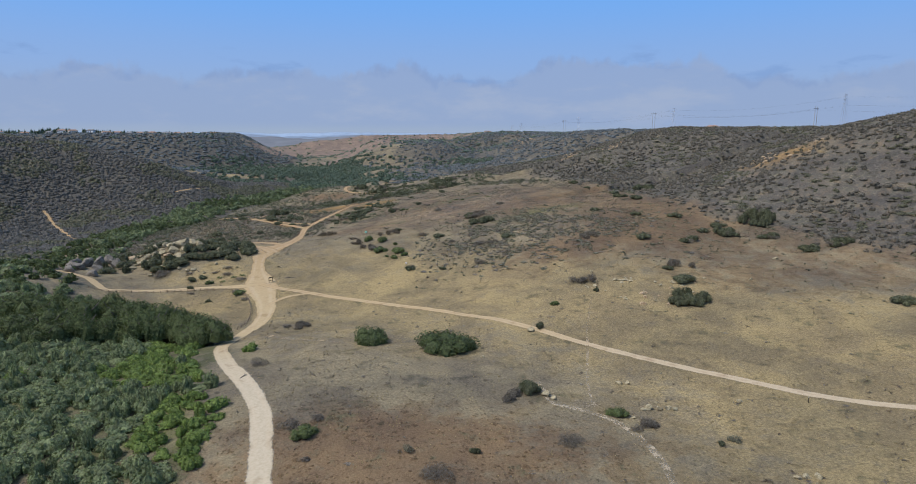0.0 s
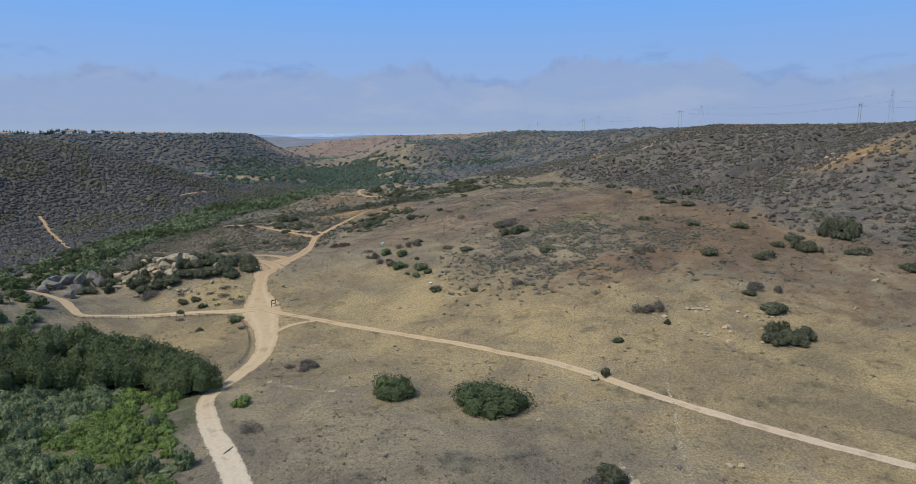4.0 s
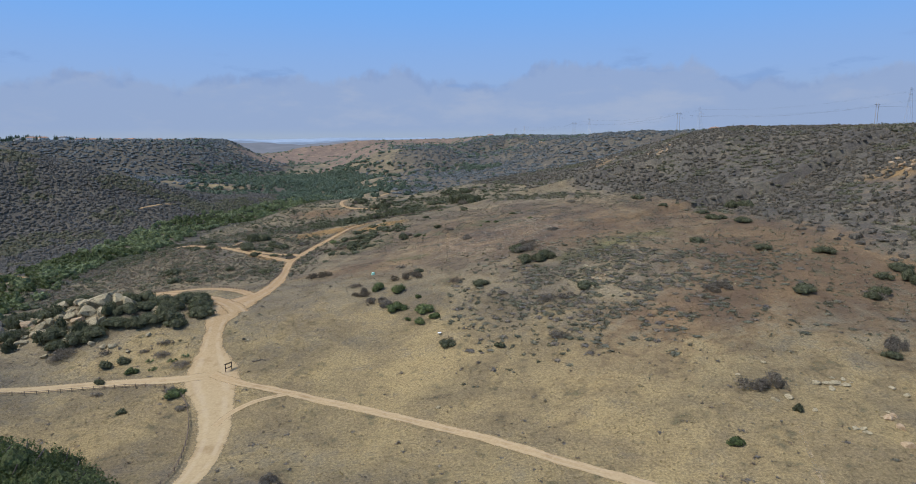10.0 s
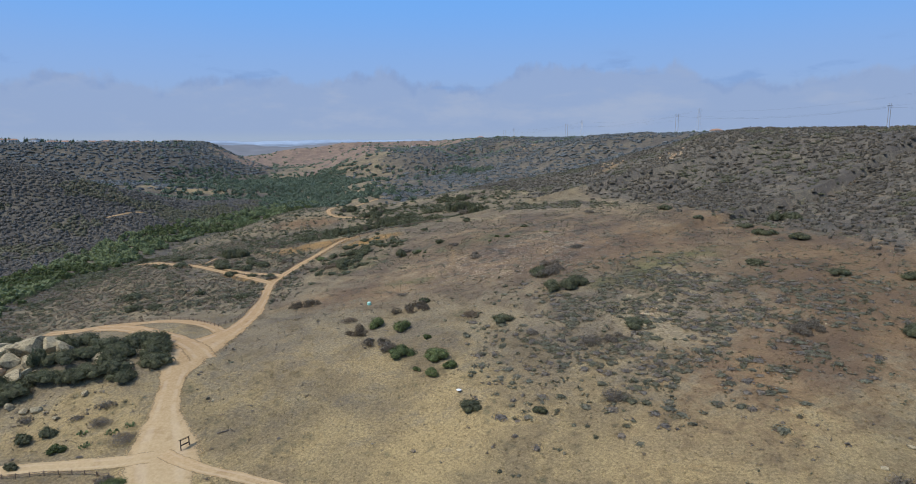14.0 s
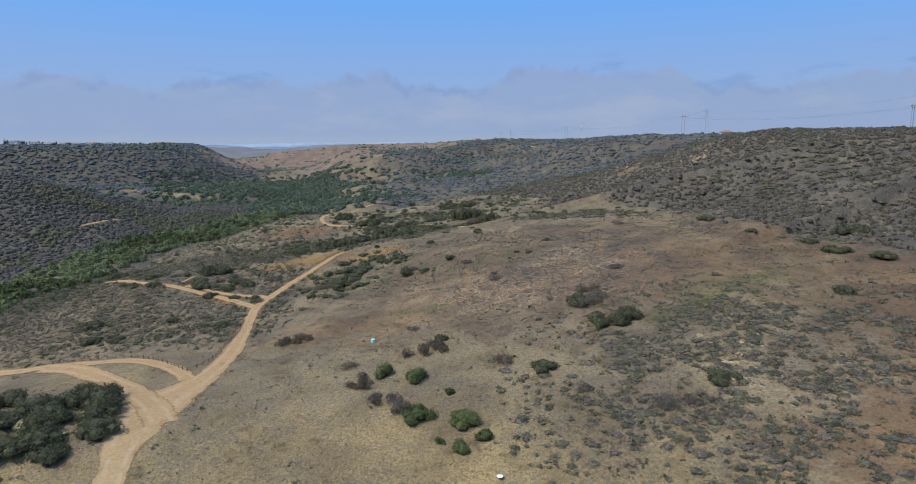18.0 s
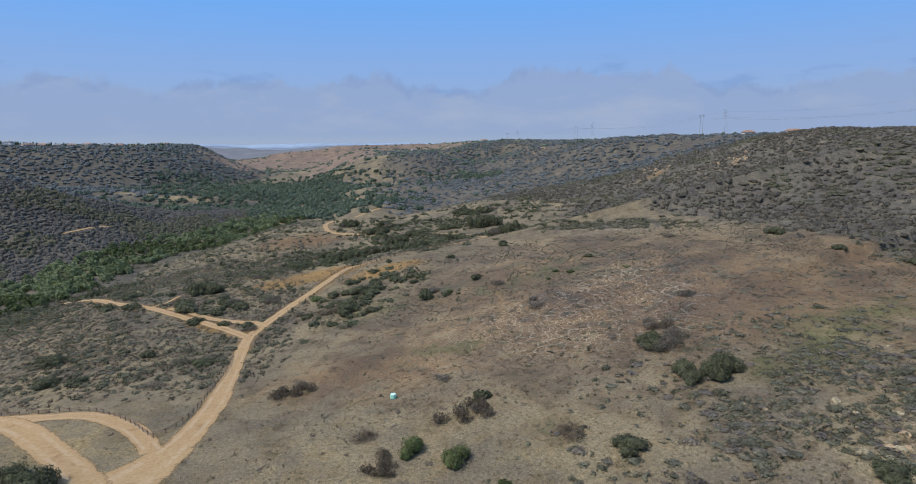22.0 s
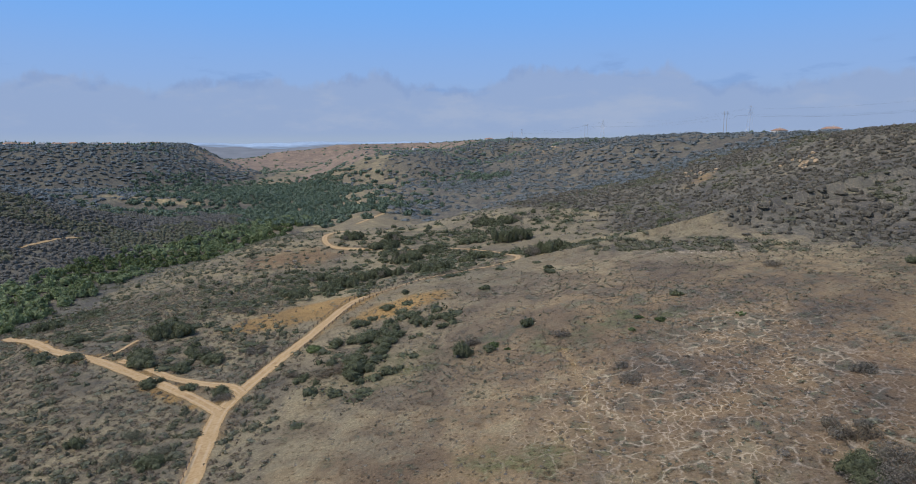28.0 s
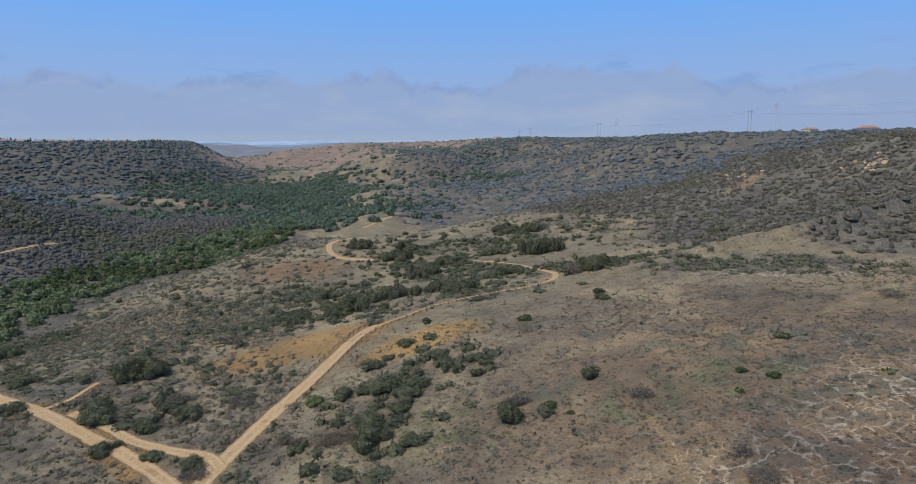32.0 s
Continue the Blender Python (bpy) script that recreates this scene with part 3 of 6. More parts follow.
def swell_width(line, x, y):
    """The fire road widens where trails meet it."""
    if line is not MAIN:
        return 1.0
    return 0.72 - 0.13 * ease(y, 80, 130) + 0.5 * patch(x, y, 4, -28, 30, 24) + 1.35 * patch(x, y, -4, -5, 15, 13) + 1.5 * patch(x, y, -14, 44, 22, 15) + 0.25 * patch(x, y, -9, 80, 25, 30)


def smooth_course(line, gap):
    """A Catmull-Rom curve through the points, one place every gap metres."""
    p = np.array([line[0], *line, line[-1]], float)
    out = []
    for a, b, c, d in zip(p, p[1:], p[2:], p[3:]):
        n = max(2, int(np.hypot(*(c - b)) / gap))
        for s in np.arange(n) / n:
            out.append(0.5 * (2 * b + (c - a) * s + (2 * a - 5 * b + 4 * c - d) * s**2 + (3 * b - a - 3 * c + d) * s**3))
    return np.array(out + [p[-1]])


def road_gap(x, y):
    """Distance to the nearest road edge, roughly (negative on the road)."""
    best = np.full(np.shape(x), 1e9)
    for line, half, _, _ in ROADS:
        d, _ = along(x, y, line)
        best = np.minimum(best, np.abs(d) - half * swell_width(line, x, y))
    return best


def zones(x, y):
    """How far each kind of cover holds at a place, 0 to 1."""
    d, run = along(x, y, CREEK)
    a, b, c = cloudy(x, y, 60, 21), cloudy(x, y, 22, 25), cloudy(x, y, 9, 29)
    z = ground(x, y)
    wob = (a - 0.5) * 60 + (b - 0.5) * 25
    near = 1 - ease(y, -80, -30)
    bank = np.where(d > 0, np.abs(d) - 34 * near, np.abs(d) - 32 * near)
    wet = (1 - ease(bank + wob * 0.5, 17 + 4 * ease(y, 60, 160), 38 + 4 * ease(y, 60, 160))) * (1 - ease(y, 1050, 1250)) * (1 - 0.8 * patch(x, y, -62, 40, 45, 40)) * (1 - ease(y, 20, 50) * (1 - ease(y, 150, 190)) * 0.4)
    wet = np.clip(wet + 0.9 * patch(x, y, -150, 700, 130, 120) * ease(b, 0.3, 0.5) + patch(x, y, -200, 850, 110, 120) + patch(x, y, -40, 640, 50, 60) * ease(b, 0.35, 0.5), 0, 1)
    wet = np.clip(wet + 1.1 * patch(x, y, -255, 1065, 150, 95) + 0.8 * patch(x, y, -150, 905, 90, 90) + 0.8 * patch(x, y, -300, 1500, 40, 190) + 1.1 * patch(x, y, 70, 1035, 85, 42, 8) + 0.8 * patch(x, y, 130, 960, 50, 42), 0, 1)
    wet = wet * (1 - ease(y, -74, -68) * (1 - ease(y, -52, -40)) * ease(x, -70, -58)) * (1 - patch(x, y, -290, 795, 105, 11, -14)) * (1 - ease(x, 22, 30) * (1 - ease(y, -60, 0)))
    west = ease(-d + wob * 0.15, 8, 22) * (1 - patch(x, y, -290, 792, 105, 10, -14)) * (1 - 1.1 * np.minimum(patch(x, y, -395, 1420, 60, 95), 0.8)) * (1 - 0.8 * patch(x, y, -175, 178, 30, 14, -35))
    west = west * (1 - ease(y, 1650, 1850))
    shelf = ease(d + wob * 0.3, 8, 26) * ease(y, 85, 120) * (1 - ease(x + 0.12 * (y - 150) + wob * 0.4, -12, 12)) * (1 - ease(y, 480, 560))
    foot = np.interp(y, (-80, 20, 60, 100, 135, 175, 216, 300, 350, 380, 450, 600), (290, 222, 202, 192, 186, 182, 146, 134, 140, 110, 50, 10))
    afar = ease(y, 650, 1000)
    east = ease(x - foot + wob * (0.35 + 1.6 * afar), -14 - 110 * afar, 16 + 70 * afar)
    east = np.clip(east, 0, 1) * (1 - 0.7 * ease(y, 950, 1100) * ease(-x + wob, -60, 140))
    belt = patch(x, y, 120, 217, 34, 9, -33)
    mound = patch(x, y, 95, 140, 80, 75)
    sage = np.clip(patch(x, y, 112, 36, 36, 34) + 0.7 * patch(x, y, 75, 180, 90, 26) + 1.1 * patch(x, y, 28, 163, 34, 28) + 0.75 * patch(x, y, 205, 30, 60, 70) + 0.5 * patch(x, y, 170, 150, 60, 60) + 0.5 * patch(x, y, -35, 22, 30, 14) + 0.4 * patch(x, y, 85, -135, 40, 18), 0, 1)
    brush = np.clip(0.9 * ease(d + wob * 0.3, 6, 16) * (1 - ease(d + wob * 0.5, 32, 58)) * ease(y, 10, 50) * (1 - 0.9 * patch(x, y, -62, 30, 45, 22)) * (1 - ease(y, 270, 320)) + 0.95 * (1 - ease(np.abs(along(x, y, LOOP)[0]), 6, 11)) * (1 - ease(y - 0.6 * x, 324, 340)) * (1 - ease(x, 58, 64) * ease(y, 234, 238) * (1 - ease(y, 258, 266))) + 0.9 * patch(x, y, 35, 300, 40, 26) + 0.9 * patch(x, y, 70, 345, 40, 22) + 0.8 * patch(x, y, -50, 196, 34, 22) + 0.8 * patch(x, y, -35, 290, 30, 14) + 1.1 * patch(x, y, 15, 256, 42, 24) + patch(x, y, 60, 305, 34, 26) + patch(x, y, 95, 262, 26, 18) + 0.9 * patch(x, y, -15, 240, 22, 12) + 0.8 * patch(x, y, 40, 350, 70, 26) + patch(x, y, 18, 172, 16, 22), 0, 1)
    open_soil = np.clip(patch(x, y, -34, 324, 25, 13) + 1.2 * patch(x, y, -11, 207, 30, 11, 12) + 1.2 * patch(x, y, 32, 206, 22, 7, 25), 0, 1)
    brush, shelf = brush * (1 - open_soil), shelf * (1 - 0.8 * open_soil)
    rocky = patch(x, y, -60, 30, 45, 25)
    return dict(d=d, a=a, b=b, c=c, z=z, wet=wet, west=west, shelf=shelf, east=east, belt=belt, mound=mound, sage=sage, brush=brush, rocky=rocky)


def paint_ground(ob):
    x, y = GX.ravel(), GY.ravel()
    q = zones(x, y)
    edge = road_gap(x, y)
    straw = np.clip(0.35 * q["shelf"] + 0.8 * patch(x, y, 40, 5, 55, 50) + 1.0 * patch(x, y, 165, -85, 90, 55, -25) + 0.9 * patch(x, y, 200, -165, 90, 60) + 0.8 * patch(x, y, -25, -28, 45, 20) + 0.55 * patch(x, y, -25, 8, 30, 16) + 0.35 * patch(x, y, 60, -60, 60, 30) + 0.6 * patch(x, y, -30, 72, 22, 16) + 0.7 * patch(x, y, 95, -28, 45, 22)
                    + 0.55 * patch(x, y, 85, 260, 45, 45) + 0.6 * patch(x, y, -30, 250, 40, 40) + 0.55 * patch(x, y, -290, 795, 105, 11, -14) , 0, 1)
    straw = straw * (1 - 0.8 * patch(x, y, 60, -128, 60, 26)) - 0.25 * q["mound"]
    brown = np.clip(0.4 * patch(x, y, 135, -12, 45, 25, 20) + 0.5 * patch(x, y, 172, 42, 36, 30) + 0.95 * patch(x, y, 72, -149, 42, 14, -4) + 0.5 * patch(x, y, 60, -175, 45, 20) + 0.62 * patch(x, y, 25, 92, 26, 16) + 1.0 * q["mound"] + 0.45 * patch(x, y, 125, 95, 45, 30)
                    + 1.5 * patch(x, y, -34, 324, 24, 12, 10) + 0.6 * patch(x, y, 165, 25, 34, 22, 30) + 0.6 * patch(x, y, 128, 0, 22, 12, 10) + 0.4 * patch(x, y, 50, -172, 40, 18) + 0.42 * q["east"] + 0.5 * ease(x, 140, 190) * ease(y, -85, -35) * (1 - ease(y, 130, 180)), 0, 1)
    tan = np.clip(1.1 * patch(x, y, -395, 1420, 62, 95) + ease(q["d"] + (q["a"] - 0.5) * 90, 25, 90) * ease(y - 0.5 * x, 1090, 1230) * (1 - 0.8 * q["east"]) + ease(y, 1650, 1900), 0, 1)
    litter = np.clip(0.25 * q["brush"] + 1.1 * q["west"] + (0.8 + 0.2 * ease(q["a"], 0.4, 0.62)) * q["east"] + 0.38 * q["shelf"] + 0.7 * q["belt"] + 0.6 * q["wet"] + 0.08 * q["sage"] + 0.42 * q["mound"] + 0.3 * patch(x, y, 62, -114, 45, 13), 0, 1) * (1 - 0.25 * ease(y, 1100, 1500)) * (1 - 0.85 * patch(x, y, -290, 793, 105, 11, -14)) * (1 - tan)
    green = np.clip(0.65 * ease(q["wet"], 0.5, 0.95) * (1 - ease(y, -60, 0)) + 0.5 * patch(x, y, 140, 80, 26, 10, 20) + 0.5 * patch(x, y, 118, 66, 20, 8, 20) + 0.5 * patch(x, y, 22, 152, 14, 12) + 0.42 * patch(x, y, 75, 150, 22, 14) + 0.5 * patch(x, y, 46, 100, 15, 8), 0, 1)
    rust = np.clip(2.3 * patch(x, y, -8, 206, 19, 9, 20) + 1.9 * patch(x, y, 26, 197, 15, 6, 25) + 0.8 * patch(x, y, 281, 108, 24, 30, 20) + 0.62 * patch(x, y, 205, 372, 22, 7, 35) + 0.5 * patch(x, y, 292, 395, 28, 9, 30) + 0.45 * (1 - ease(edge, 0, 3.5)) * ease(y, 60, 140) + 0.9 * (1 - ease(np.abs(along(x, y, CREST)[0]), 2, 6.5)) * ease(q["c"], 0.4, 0.6), 0, 1)
    pale = np.clip(0.3 * (1 - ease(edge, -0.5, 2.5)) + 0.5 * patch(x, y, 116, 209, 34, 5, -33) + 0.45 * patch(x, y, 165, 188, 40, 6, -20) + 0.45 * patch(x, y, 110, 30, 14, 9) + 0.5 * patch(x, y, 108, -128, 24, 2.6, -35) + 0.4 * patch(x, y, 281, 110, 20, 26) + 0.4 * patch(x, y, 245, 1000, 30, 60)
                   + 0.45 * patch(x, y, 205, 374, 18, 6, 35) + 0.5 * patch(x, y, 300, 400, 22, 8, 20) + 0.3 * patch(x, y, -95, 20, 25, 25) + 0.42 * patch(x, y, -100, 236, 10, 7) + 0.35 * q["rocky"], 0, 1)
    tracks = np.clip(1.1 * patch(x, y, 101, 122, 15, 32, -12) + 1.3 * patch(x, y, 80, 102, 28, 20) + 0.8 * patch(x, y, 72, 112, 12, 16) + 0.7 * patch(x, y, 120, 205, 45, 9, -20) + 0.5 * patch(x, y, 70, 190, 30, 12) + 0.16 * q["mound"] + 0.5 * patch(x, y, 118, 30, 25, 18) + 0.35 * q["east"], 0, 1) * (1 - q["west"])
    tufts = np.clip(0.35 + 0.65 * q["mound"] + 0.5 * q["sage"] + 0.5 * q["shelf"] + 0.6 * q["east"] + 0.35 * patch(x, y, 60, -150, 80, 50) + 0.45 * brown - 0.25 * straw, 0.2, 1)
    for name, values in (("straw", straw), ("brown", brown), ("litter", litter), ("green", green), ("rust", rust), ("pale", pale), ("tracks", tracks), ("tan", tan), ("tufts", tufts)):
        at = ob.data.attributes.new(name, "FLOAT", "POINT")
        at.data.foreach_set("value", values.astype(np.float32))


def sheet(name, gx, gy, gz):
    me = bpy.data.meshes.new(name)
    n, m = gx.shape
    i = (np.arange(n - 1)[:, None] * m + np.arange(m - 1)).ravel()
    quads = np.stack([i, i + 1, i + m + 1, i + m], 1)
    me.vertices.add(n * m)
    me.vertices.foreach_set("co", np.stack([gx, gy, gz], -1).ravel())
    me.loops.add(quads.size)
    me.loops.foreach_set("vertex_index", quads.ravel())
    me.polygons.add(len(quads))
    me.polygons.foreach_set("loop_start", np.arange(len(quads)) * 4)
    me.update(calc_edges=True)
    me.polygons.foreach_set("use_smooth", np.ones(len(quads), bool))
    return new(name, me)


earth = tagged(sheet("ground", GX, GY, GZ), "dry grass and bare soil over rolling canyon slopes", "ground", kind="structure")
earth.data.materials.append(M_GROUND)
paint_ground(earth)


def lay_road(number, line, half, label, name):
    c = smooth_course(line, 1.3)
    t = np.gradient(c, axis=0)
    t /= np.hypot(*t.T)[:, None]
    side = np.stack([t[:, 1], -t[:, 0]], 1)
    s = np.linspace(-1, 1, 11)
    w = half * np.array([swell_width(line, *q) for q in c]) * 1.25 if line is MAIN else np.full(len(c), half * 1.25)
    w = w * (1 + 0.2 * (cloudy(c[:, 0], c[:, 1], 9, 41 + number) - 0.5))
    px, py = (c[:, :1] + side[:, :1] * w[:, None] * s), (c[:, 1:] + side[:, 1:] * w[:, None] * s)
    pz = land(px, py)
    for dx, dy in ((0.7, 0), (-0.7, 0), (0, 0.7), (0, -0.7)):
        pz = np.maximum(pz, land(px + dx, py + dy) - 0.05)
    ob = sheet(name, px, py, pz + 0.03 + 0.004 * number)
    ob.data.attributes.new("across", "FLOAT", "POINT").data.foreach_set("value", np.tile(s, len(c)).astype(np.float32))
    ob.data.materials.append(M_TRAIL if line in (MEADOW, CUT) else M_FAINT if line in (MOUND_PATH, WASH, RUNOFF, DEER_PATH) else M_ROAD)
    return tagged(ob, label, name, kind="structure")


for number, (line, half, label, name) in enumerate(ROADS):
    lay_road(number, line, half, label, name)

# ---- plants ----
def clump(rng, leaves, size, lumps=4, flat=0.75, core=True, up=0.3, spread=0.45):
    """Triangles of a bushy crown of unit radius on z = 0: leaf clumps over overlapping domes, lower towards the rim, and a dark heart."""
    tri, domes = [], [(np.array([0, 0, 0.42 * flat]), 0.5)]
    for q in rng.uniform(0, 6.28, lumps):
        far = spread * rng.uniform(0.6, 1.35)
        r = rng.uniform(0.28, 0.46)
        domes.append((np.array([far * math.cos(q), far * math.sin(q), max(r * 0.5, rng.uniform(0.35, 0.62) * flat * (1 - far * far))]), r))
    share = np.array([r * r for _, r in domes])
    for k in rng.choice(len(domes), leaves, p=share / share.sum()):
        c, r = domes[k]
        n = rng.normal(size=3)
        n[2] = abs(n[2]) * 0.9 - 0.3
        n /= np.linalg.norm(n)
        at = c + n * r * np.array([1, 1, flat]) * rng.uniform(0.82, 1.14)
        at[2] = max(at[2], 0.02)
        face = n + rng.normal(size=3) * 0.5 + np.array([0, 0, up])
        face /= np.linalg.norm(face)
        u = np.cross(face, rng.normal(size=3))
        u /= np.linalg.norm(u)
        v = np.cross(face, u)
        s = size * rng.uniform(0.6, 1.4)
        tri.append([at + u * s, at - u * s * 0.6 + v * s * 0.8, at - u * s * 0.6 - v * s * 0.8])
    if core:
        for c, r in domes[: 1 + lumps if leaves > 200 else 1 + lumps // 3 if leaves > 20 else 1]:
            r = r * (0.8 if leaves > 20 else 1.15)
            ring = [np.array([c[0] + math.cos(q) * r, c[1] + math.sin(q) * r, max(0.0, c[2] - r * 0.6)]) for q in np.arange(5) * 1.2566]
            mid = [c + np.array([math.cos(q) * r * 0.8, math.sin(q) * r * 0.8, r * 0.45 * flat]) for q in np.arange(5) * 1.2566 + 0.5]
            top = c + np.array([0, 0, r * flat])
            for i in range(5):
                j = (i + 1) % 5
                tri += [[ring[i], ring[j], mid[i]], [ring[j], mid[j], mid[i]], [mid[i], mid[j], top]]
    return np.array(tri, np.float32)


def mop(rng, sides, rings, leaves, size, droop=0.25, heart=0.8):
    """Triangles of a rounded shrub of unit radius and height on z = 0: a lumpy heart under leaf sprays that break its outline."""
    tri, rows = [], []
    for k in range(rings):
        s = k / rings
        high, out = math.sin(s * 1.45), math.cos(s * 1.25)
        rows.append([np.array([math.cos(q) * out * j, math.sin(q) * out * j, high * rng.uniform(0.8, 1.2)]) for q, j in zip(np.arange(sides) * 6.2832 / sides + 0.4 * k, rng.uniform(0.72, 1.25, sides))])
    top = np.array([rng.uniform(-0.2, 0.2), rng.uniform(-0.2, 0.2), rng.uniform(0.9, 1.1)])
    for low, high in zip(rows, rows[1:]):
        for i in range(sides):
            j = (i + 1) % sides
            tri += [[low[i], low[j], high[i]], [low[j], high[j], high[i]]]
    tri += [[rows[-1][i], rows[-1][(i + 1) % sides], top] for i in range(sides)]
    tri = [[v * heart for v in t] for t in tri]
    for _ in range(leaves):
        n = rng.normal(size=3)
        n[2] = abs(n[2]) * 0.8
        n /= np.linalg.norm(n)
        at = n * np.array([0.95, 0.95, 0.98]) * rng.uniform(heart * 0.95, 1.1)
        face = n + rng.normal(size=3) * 0.6 + np.array([0, 0, droop])
        face /= np.linalg.norm(face)
        u = np.cross(face, rng.normal(size=3))
        u /= np.linalg.norm(u)
        v, s = np.cross(face, u), size * rng.uniform(0.6, 1.4)
        tri.append([at + u * s, at - u * s * 0.6 + v * s * 0.8, at - u * s * 0.6 - v * s * 0.8])
    return np.array(tri, np.float32)


def tuft(rng, blades=5):
    tri = []
    for q in rng.uniform(0, 6.28, blades):
        d, s = np.array([math.cos(q), math.sin(q), 0]), np.array([-math.sin(q), math.cos(q), 0])
        root, tip = d * 0.15, d * rng.uniform(0.5, 1.1) + np.array([0, 0, rng.uniform(0.5, 1.1)])
        tri.append([root + s * 0.22, root - s * 0.22, tip])
    return np.array(tri, np.float32)


def triangles(name, tris, tint, material):
    """One mesh from an array of triangles (n, 3, 3), with a tint for each."""
    me = bpy.data.meshes.new(name)
    n = len(tris)
    me.vertices.add(n * 3)
    me.vertices.foreach_set("co", tris.astype(np.float32).ravel())
    me.loops.add(n * 3)
    me.loops.foreach_set("vertex_index", np.arange(n * 3, dtype=np.int32))
    me.polygons.add(n)
    me.polygons.foreach_set("loop_start", np.arange(n, dtype=np.int32) * 3)
    me.update(calc_edges=True)
    me.attributes.new("tint", "FLOAT", "POINT").data.foreach_set("value", np.repeat(tint, 3).astype(np.float32))
    me.materials.append(material)
    return me


def spread_plants(name, label, category, material, forms, x, y, wide, high, rng, sink=0.12):
    """Very many plants as one object: the forms turned, stretched and set on the ground."""
    turn, which, tint = rng.uniform(0, 6.28, len(x)), rng.integers(0, len(forms), len(x)), rng.uniform(0, 1, len(x))
    z, parts, tints = land(x, y) - sink * high, [], []
    for k, form in enumerate(forms):
        pick = np.where(which == k)[0]
        c, s = np.cos(turn[pick])[:, None, None], np.sin(turn[pick])[:, None, None]
        w, h = wide[pick][:, None, None], high[pick][:, None, None]
        fx, fy, fz = form[None, :, :, 0], form[None, :, :, 1], form[None, :, :, 2]
        parts.append(np.stack([(fx * c - fy * s) * w + x[pick][:, None, None], (fx * s + fy * c) * w + y[pick][:, None, None], fz * h + z[pick][:, None, None]], -1).reshape(-1, 3, 3))
        tints.append(np.repeat(tint[pick], len(form)))
    return tagged(new(name, triangles(name, np.concatenate(parts), np.concatenate(tints), material)), label, category, kind="stuff")


def sown(rng, box, gap, keep):
    """Jittered places on a grid inside box, kept with the chance that keep(x, y) gives."""
    x0, x1, y0, y1 = box
    gx, gy = np.meshgrid(np.arange(x0, x1, gap), np.arange(y0, y1, gap))
    x, y = gx.ravel() + rng.uniform(-0.8, 0.8, gx.size) * gap, gy.ravel() + rng.uniform(-0.8, 0.8, gx.size) * gap
    ok = rng.uniform(0, 1, x.size) < keep(x, y)
    return x[ok], y[ok]


rng = np.random.default_rng(7)
SHRUBS = [clump(rng, 34, 0.22, 4, 0.85) for _ in range(6)]
THICKETS = [clump(rng, 230, 0.088, 8, 0.95) for _ in range(6)]
TREETOPS = [clump(rng, 95, 0.17, 6, 1.0) for _ in range(6)]
SPRIGS = [clump(rng, 18, 0.25, 2, 0.8, core=False, up=0.1) for _ in range(6)]
CANOPY = [mop(rng, 6, 2, 10, 0.3, heart=0.88) for _ in range(8)]
DOMES = [mop(rng, 5, 2, 46, 0.17, heart=0.66) for _ in range(8)]
CUSHIONS = [mop(rng, 4, 2, 15, 0.24, heart=0.45) for _ in range(8)]
TUFTS = [tuft(rng) for _ in range(6)]


def off_road(x, y, gap):
    return (road_gap(x, y) > gap) * 1.0


def keep_west(x, y):
    q = zones(x, y)
    return q["west"] * ease(q["c"] + 0.4, 0.3, 0.55) * off_road(x, y, 0.6) * (np.abs(x) < 900)


def big_few(n, low, high, power=2.0):
    """Sizes with many small and few large."""
    return low + (high - low) * rng.uniform(0, 1, n) ** power


x, y = sown(rng, (-440, -90, 0, 640), 2.95, keep_west)
ok = (y > -1.0 * x - 330) & (y < 640)
x, y = x[ok], y[ok]
green = cloudy(x, y, 30, 77) > 0.56
spread_plants("chaparral", "dense dark chaparral covering the hillside", "scrub", M_CHAP, CANOPY, x[~green], y[~green], big_few((~green).sum(), 1.3, 2.9), big_few((~green).sum(), 1.1, 2.4, 1.3), rng)
spread_plants("scrub_oaks", "olive green scrub oak among dark chaparral", "scrub", M_SCRUB, CANOPY, x[green], y[green], big_few(green.sum(), 1.4, 3.2), big_few(green.sum(), 1.2, 2.8, 1.3), rng)
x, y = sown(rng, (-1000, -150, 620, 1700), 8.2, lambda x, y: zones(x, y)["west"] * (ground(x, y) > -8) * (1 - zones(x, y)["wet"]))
spread_plants("chaparral", "dark chaparral on the far canyon wall", "scrub", M_HAZECHAP, CANOPY, x, y, big_few(len(x), 3.0, 7.0), big_few(len(x), 2.0, 4.6), rng)
x, y = sown(rng, (95, 420, -60, 560), 2.95, lambda x, y: zones(x, y)["east"] * (0.5 + 0.5 * ease(0.6 * zones(x, y)["b"] + 0.4 * zones(x, y)["a"], 0.36, 0.56)) * off_road(x, y, 0.5) * (1 - 0.6 * patch(x, y, 281, 108, 22, 26)) * (1 - 0.9 * patch(x, y, 207, 374, 17, 7, 35)) * (1 - 0.8 * patch(x, y, 262, 362, 18, 8, 20)) * (1 - 0.8 * patch(x, y, 328, 407, 24, 8)))
green = cloudy(x, y, 22, 79) > 0.6
spread_plants("chaparral", "dark mixed chaparral on the mesa slope", "scrub", M_MESA, CANOPY, x[~green], y[~green], big_few((~green).sum(), 0.8, 2.6), big_few((~green).sum(), 0.8, 2.2, 1.4), rng)
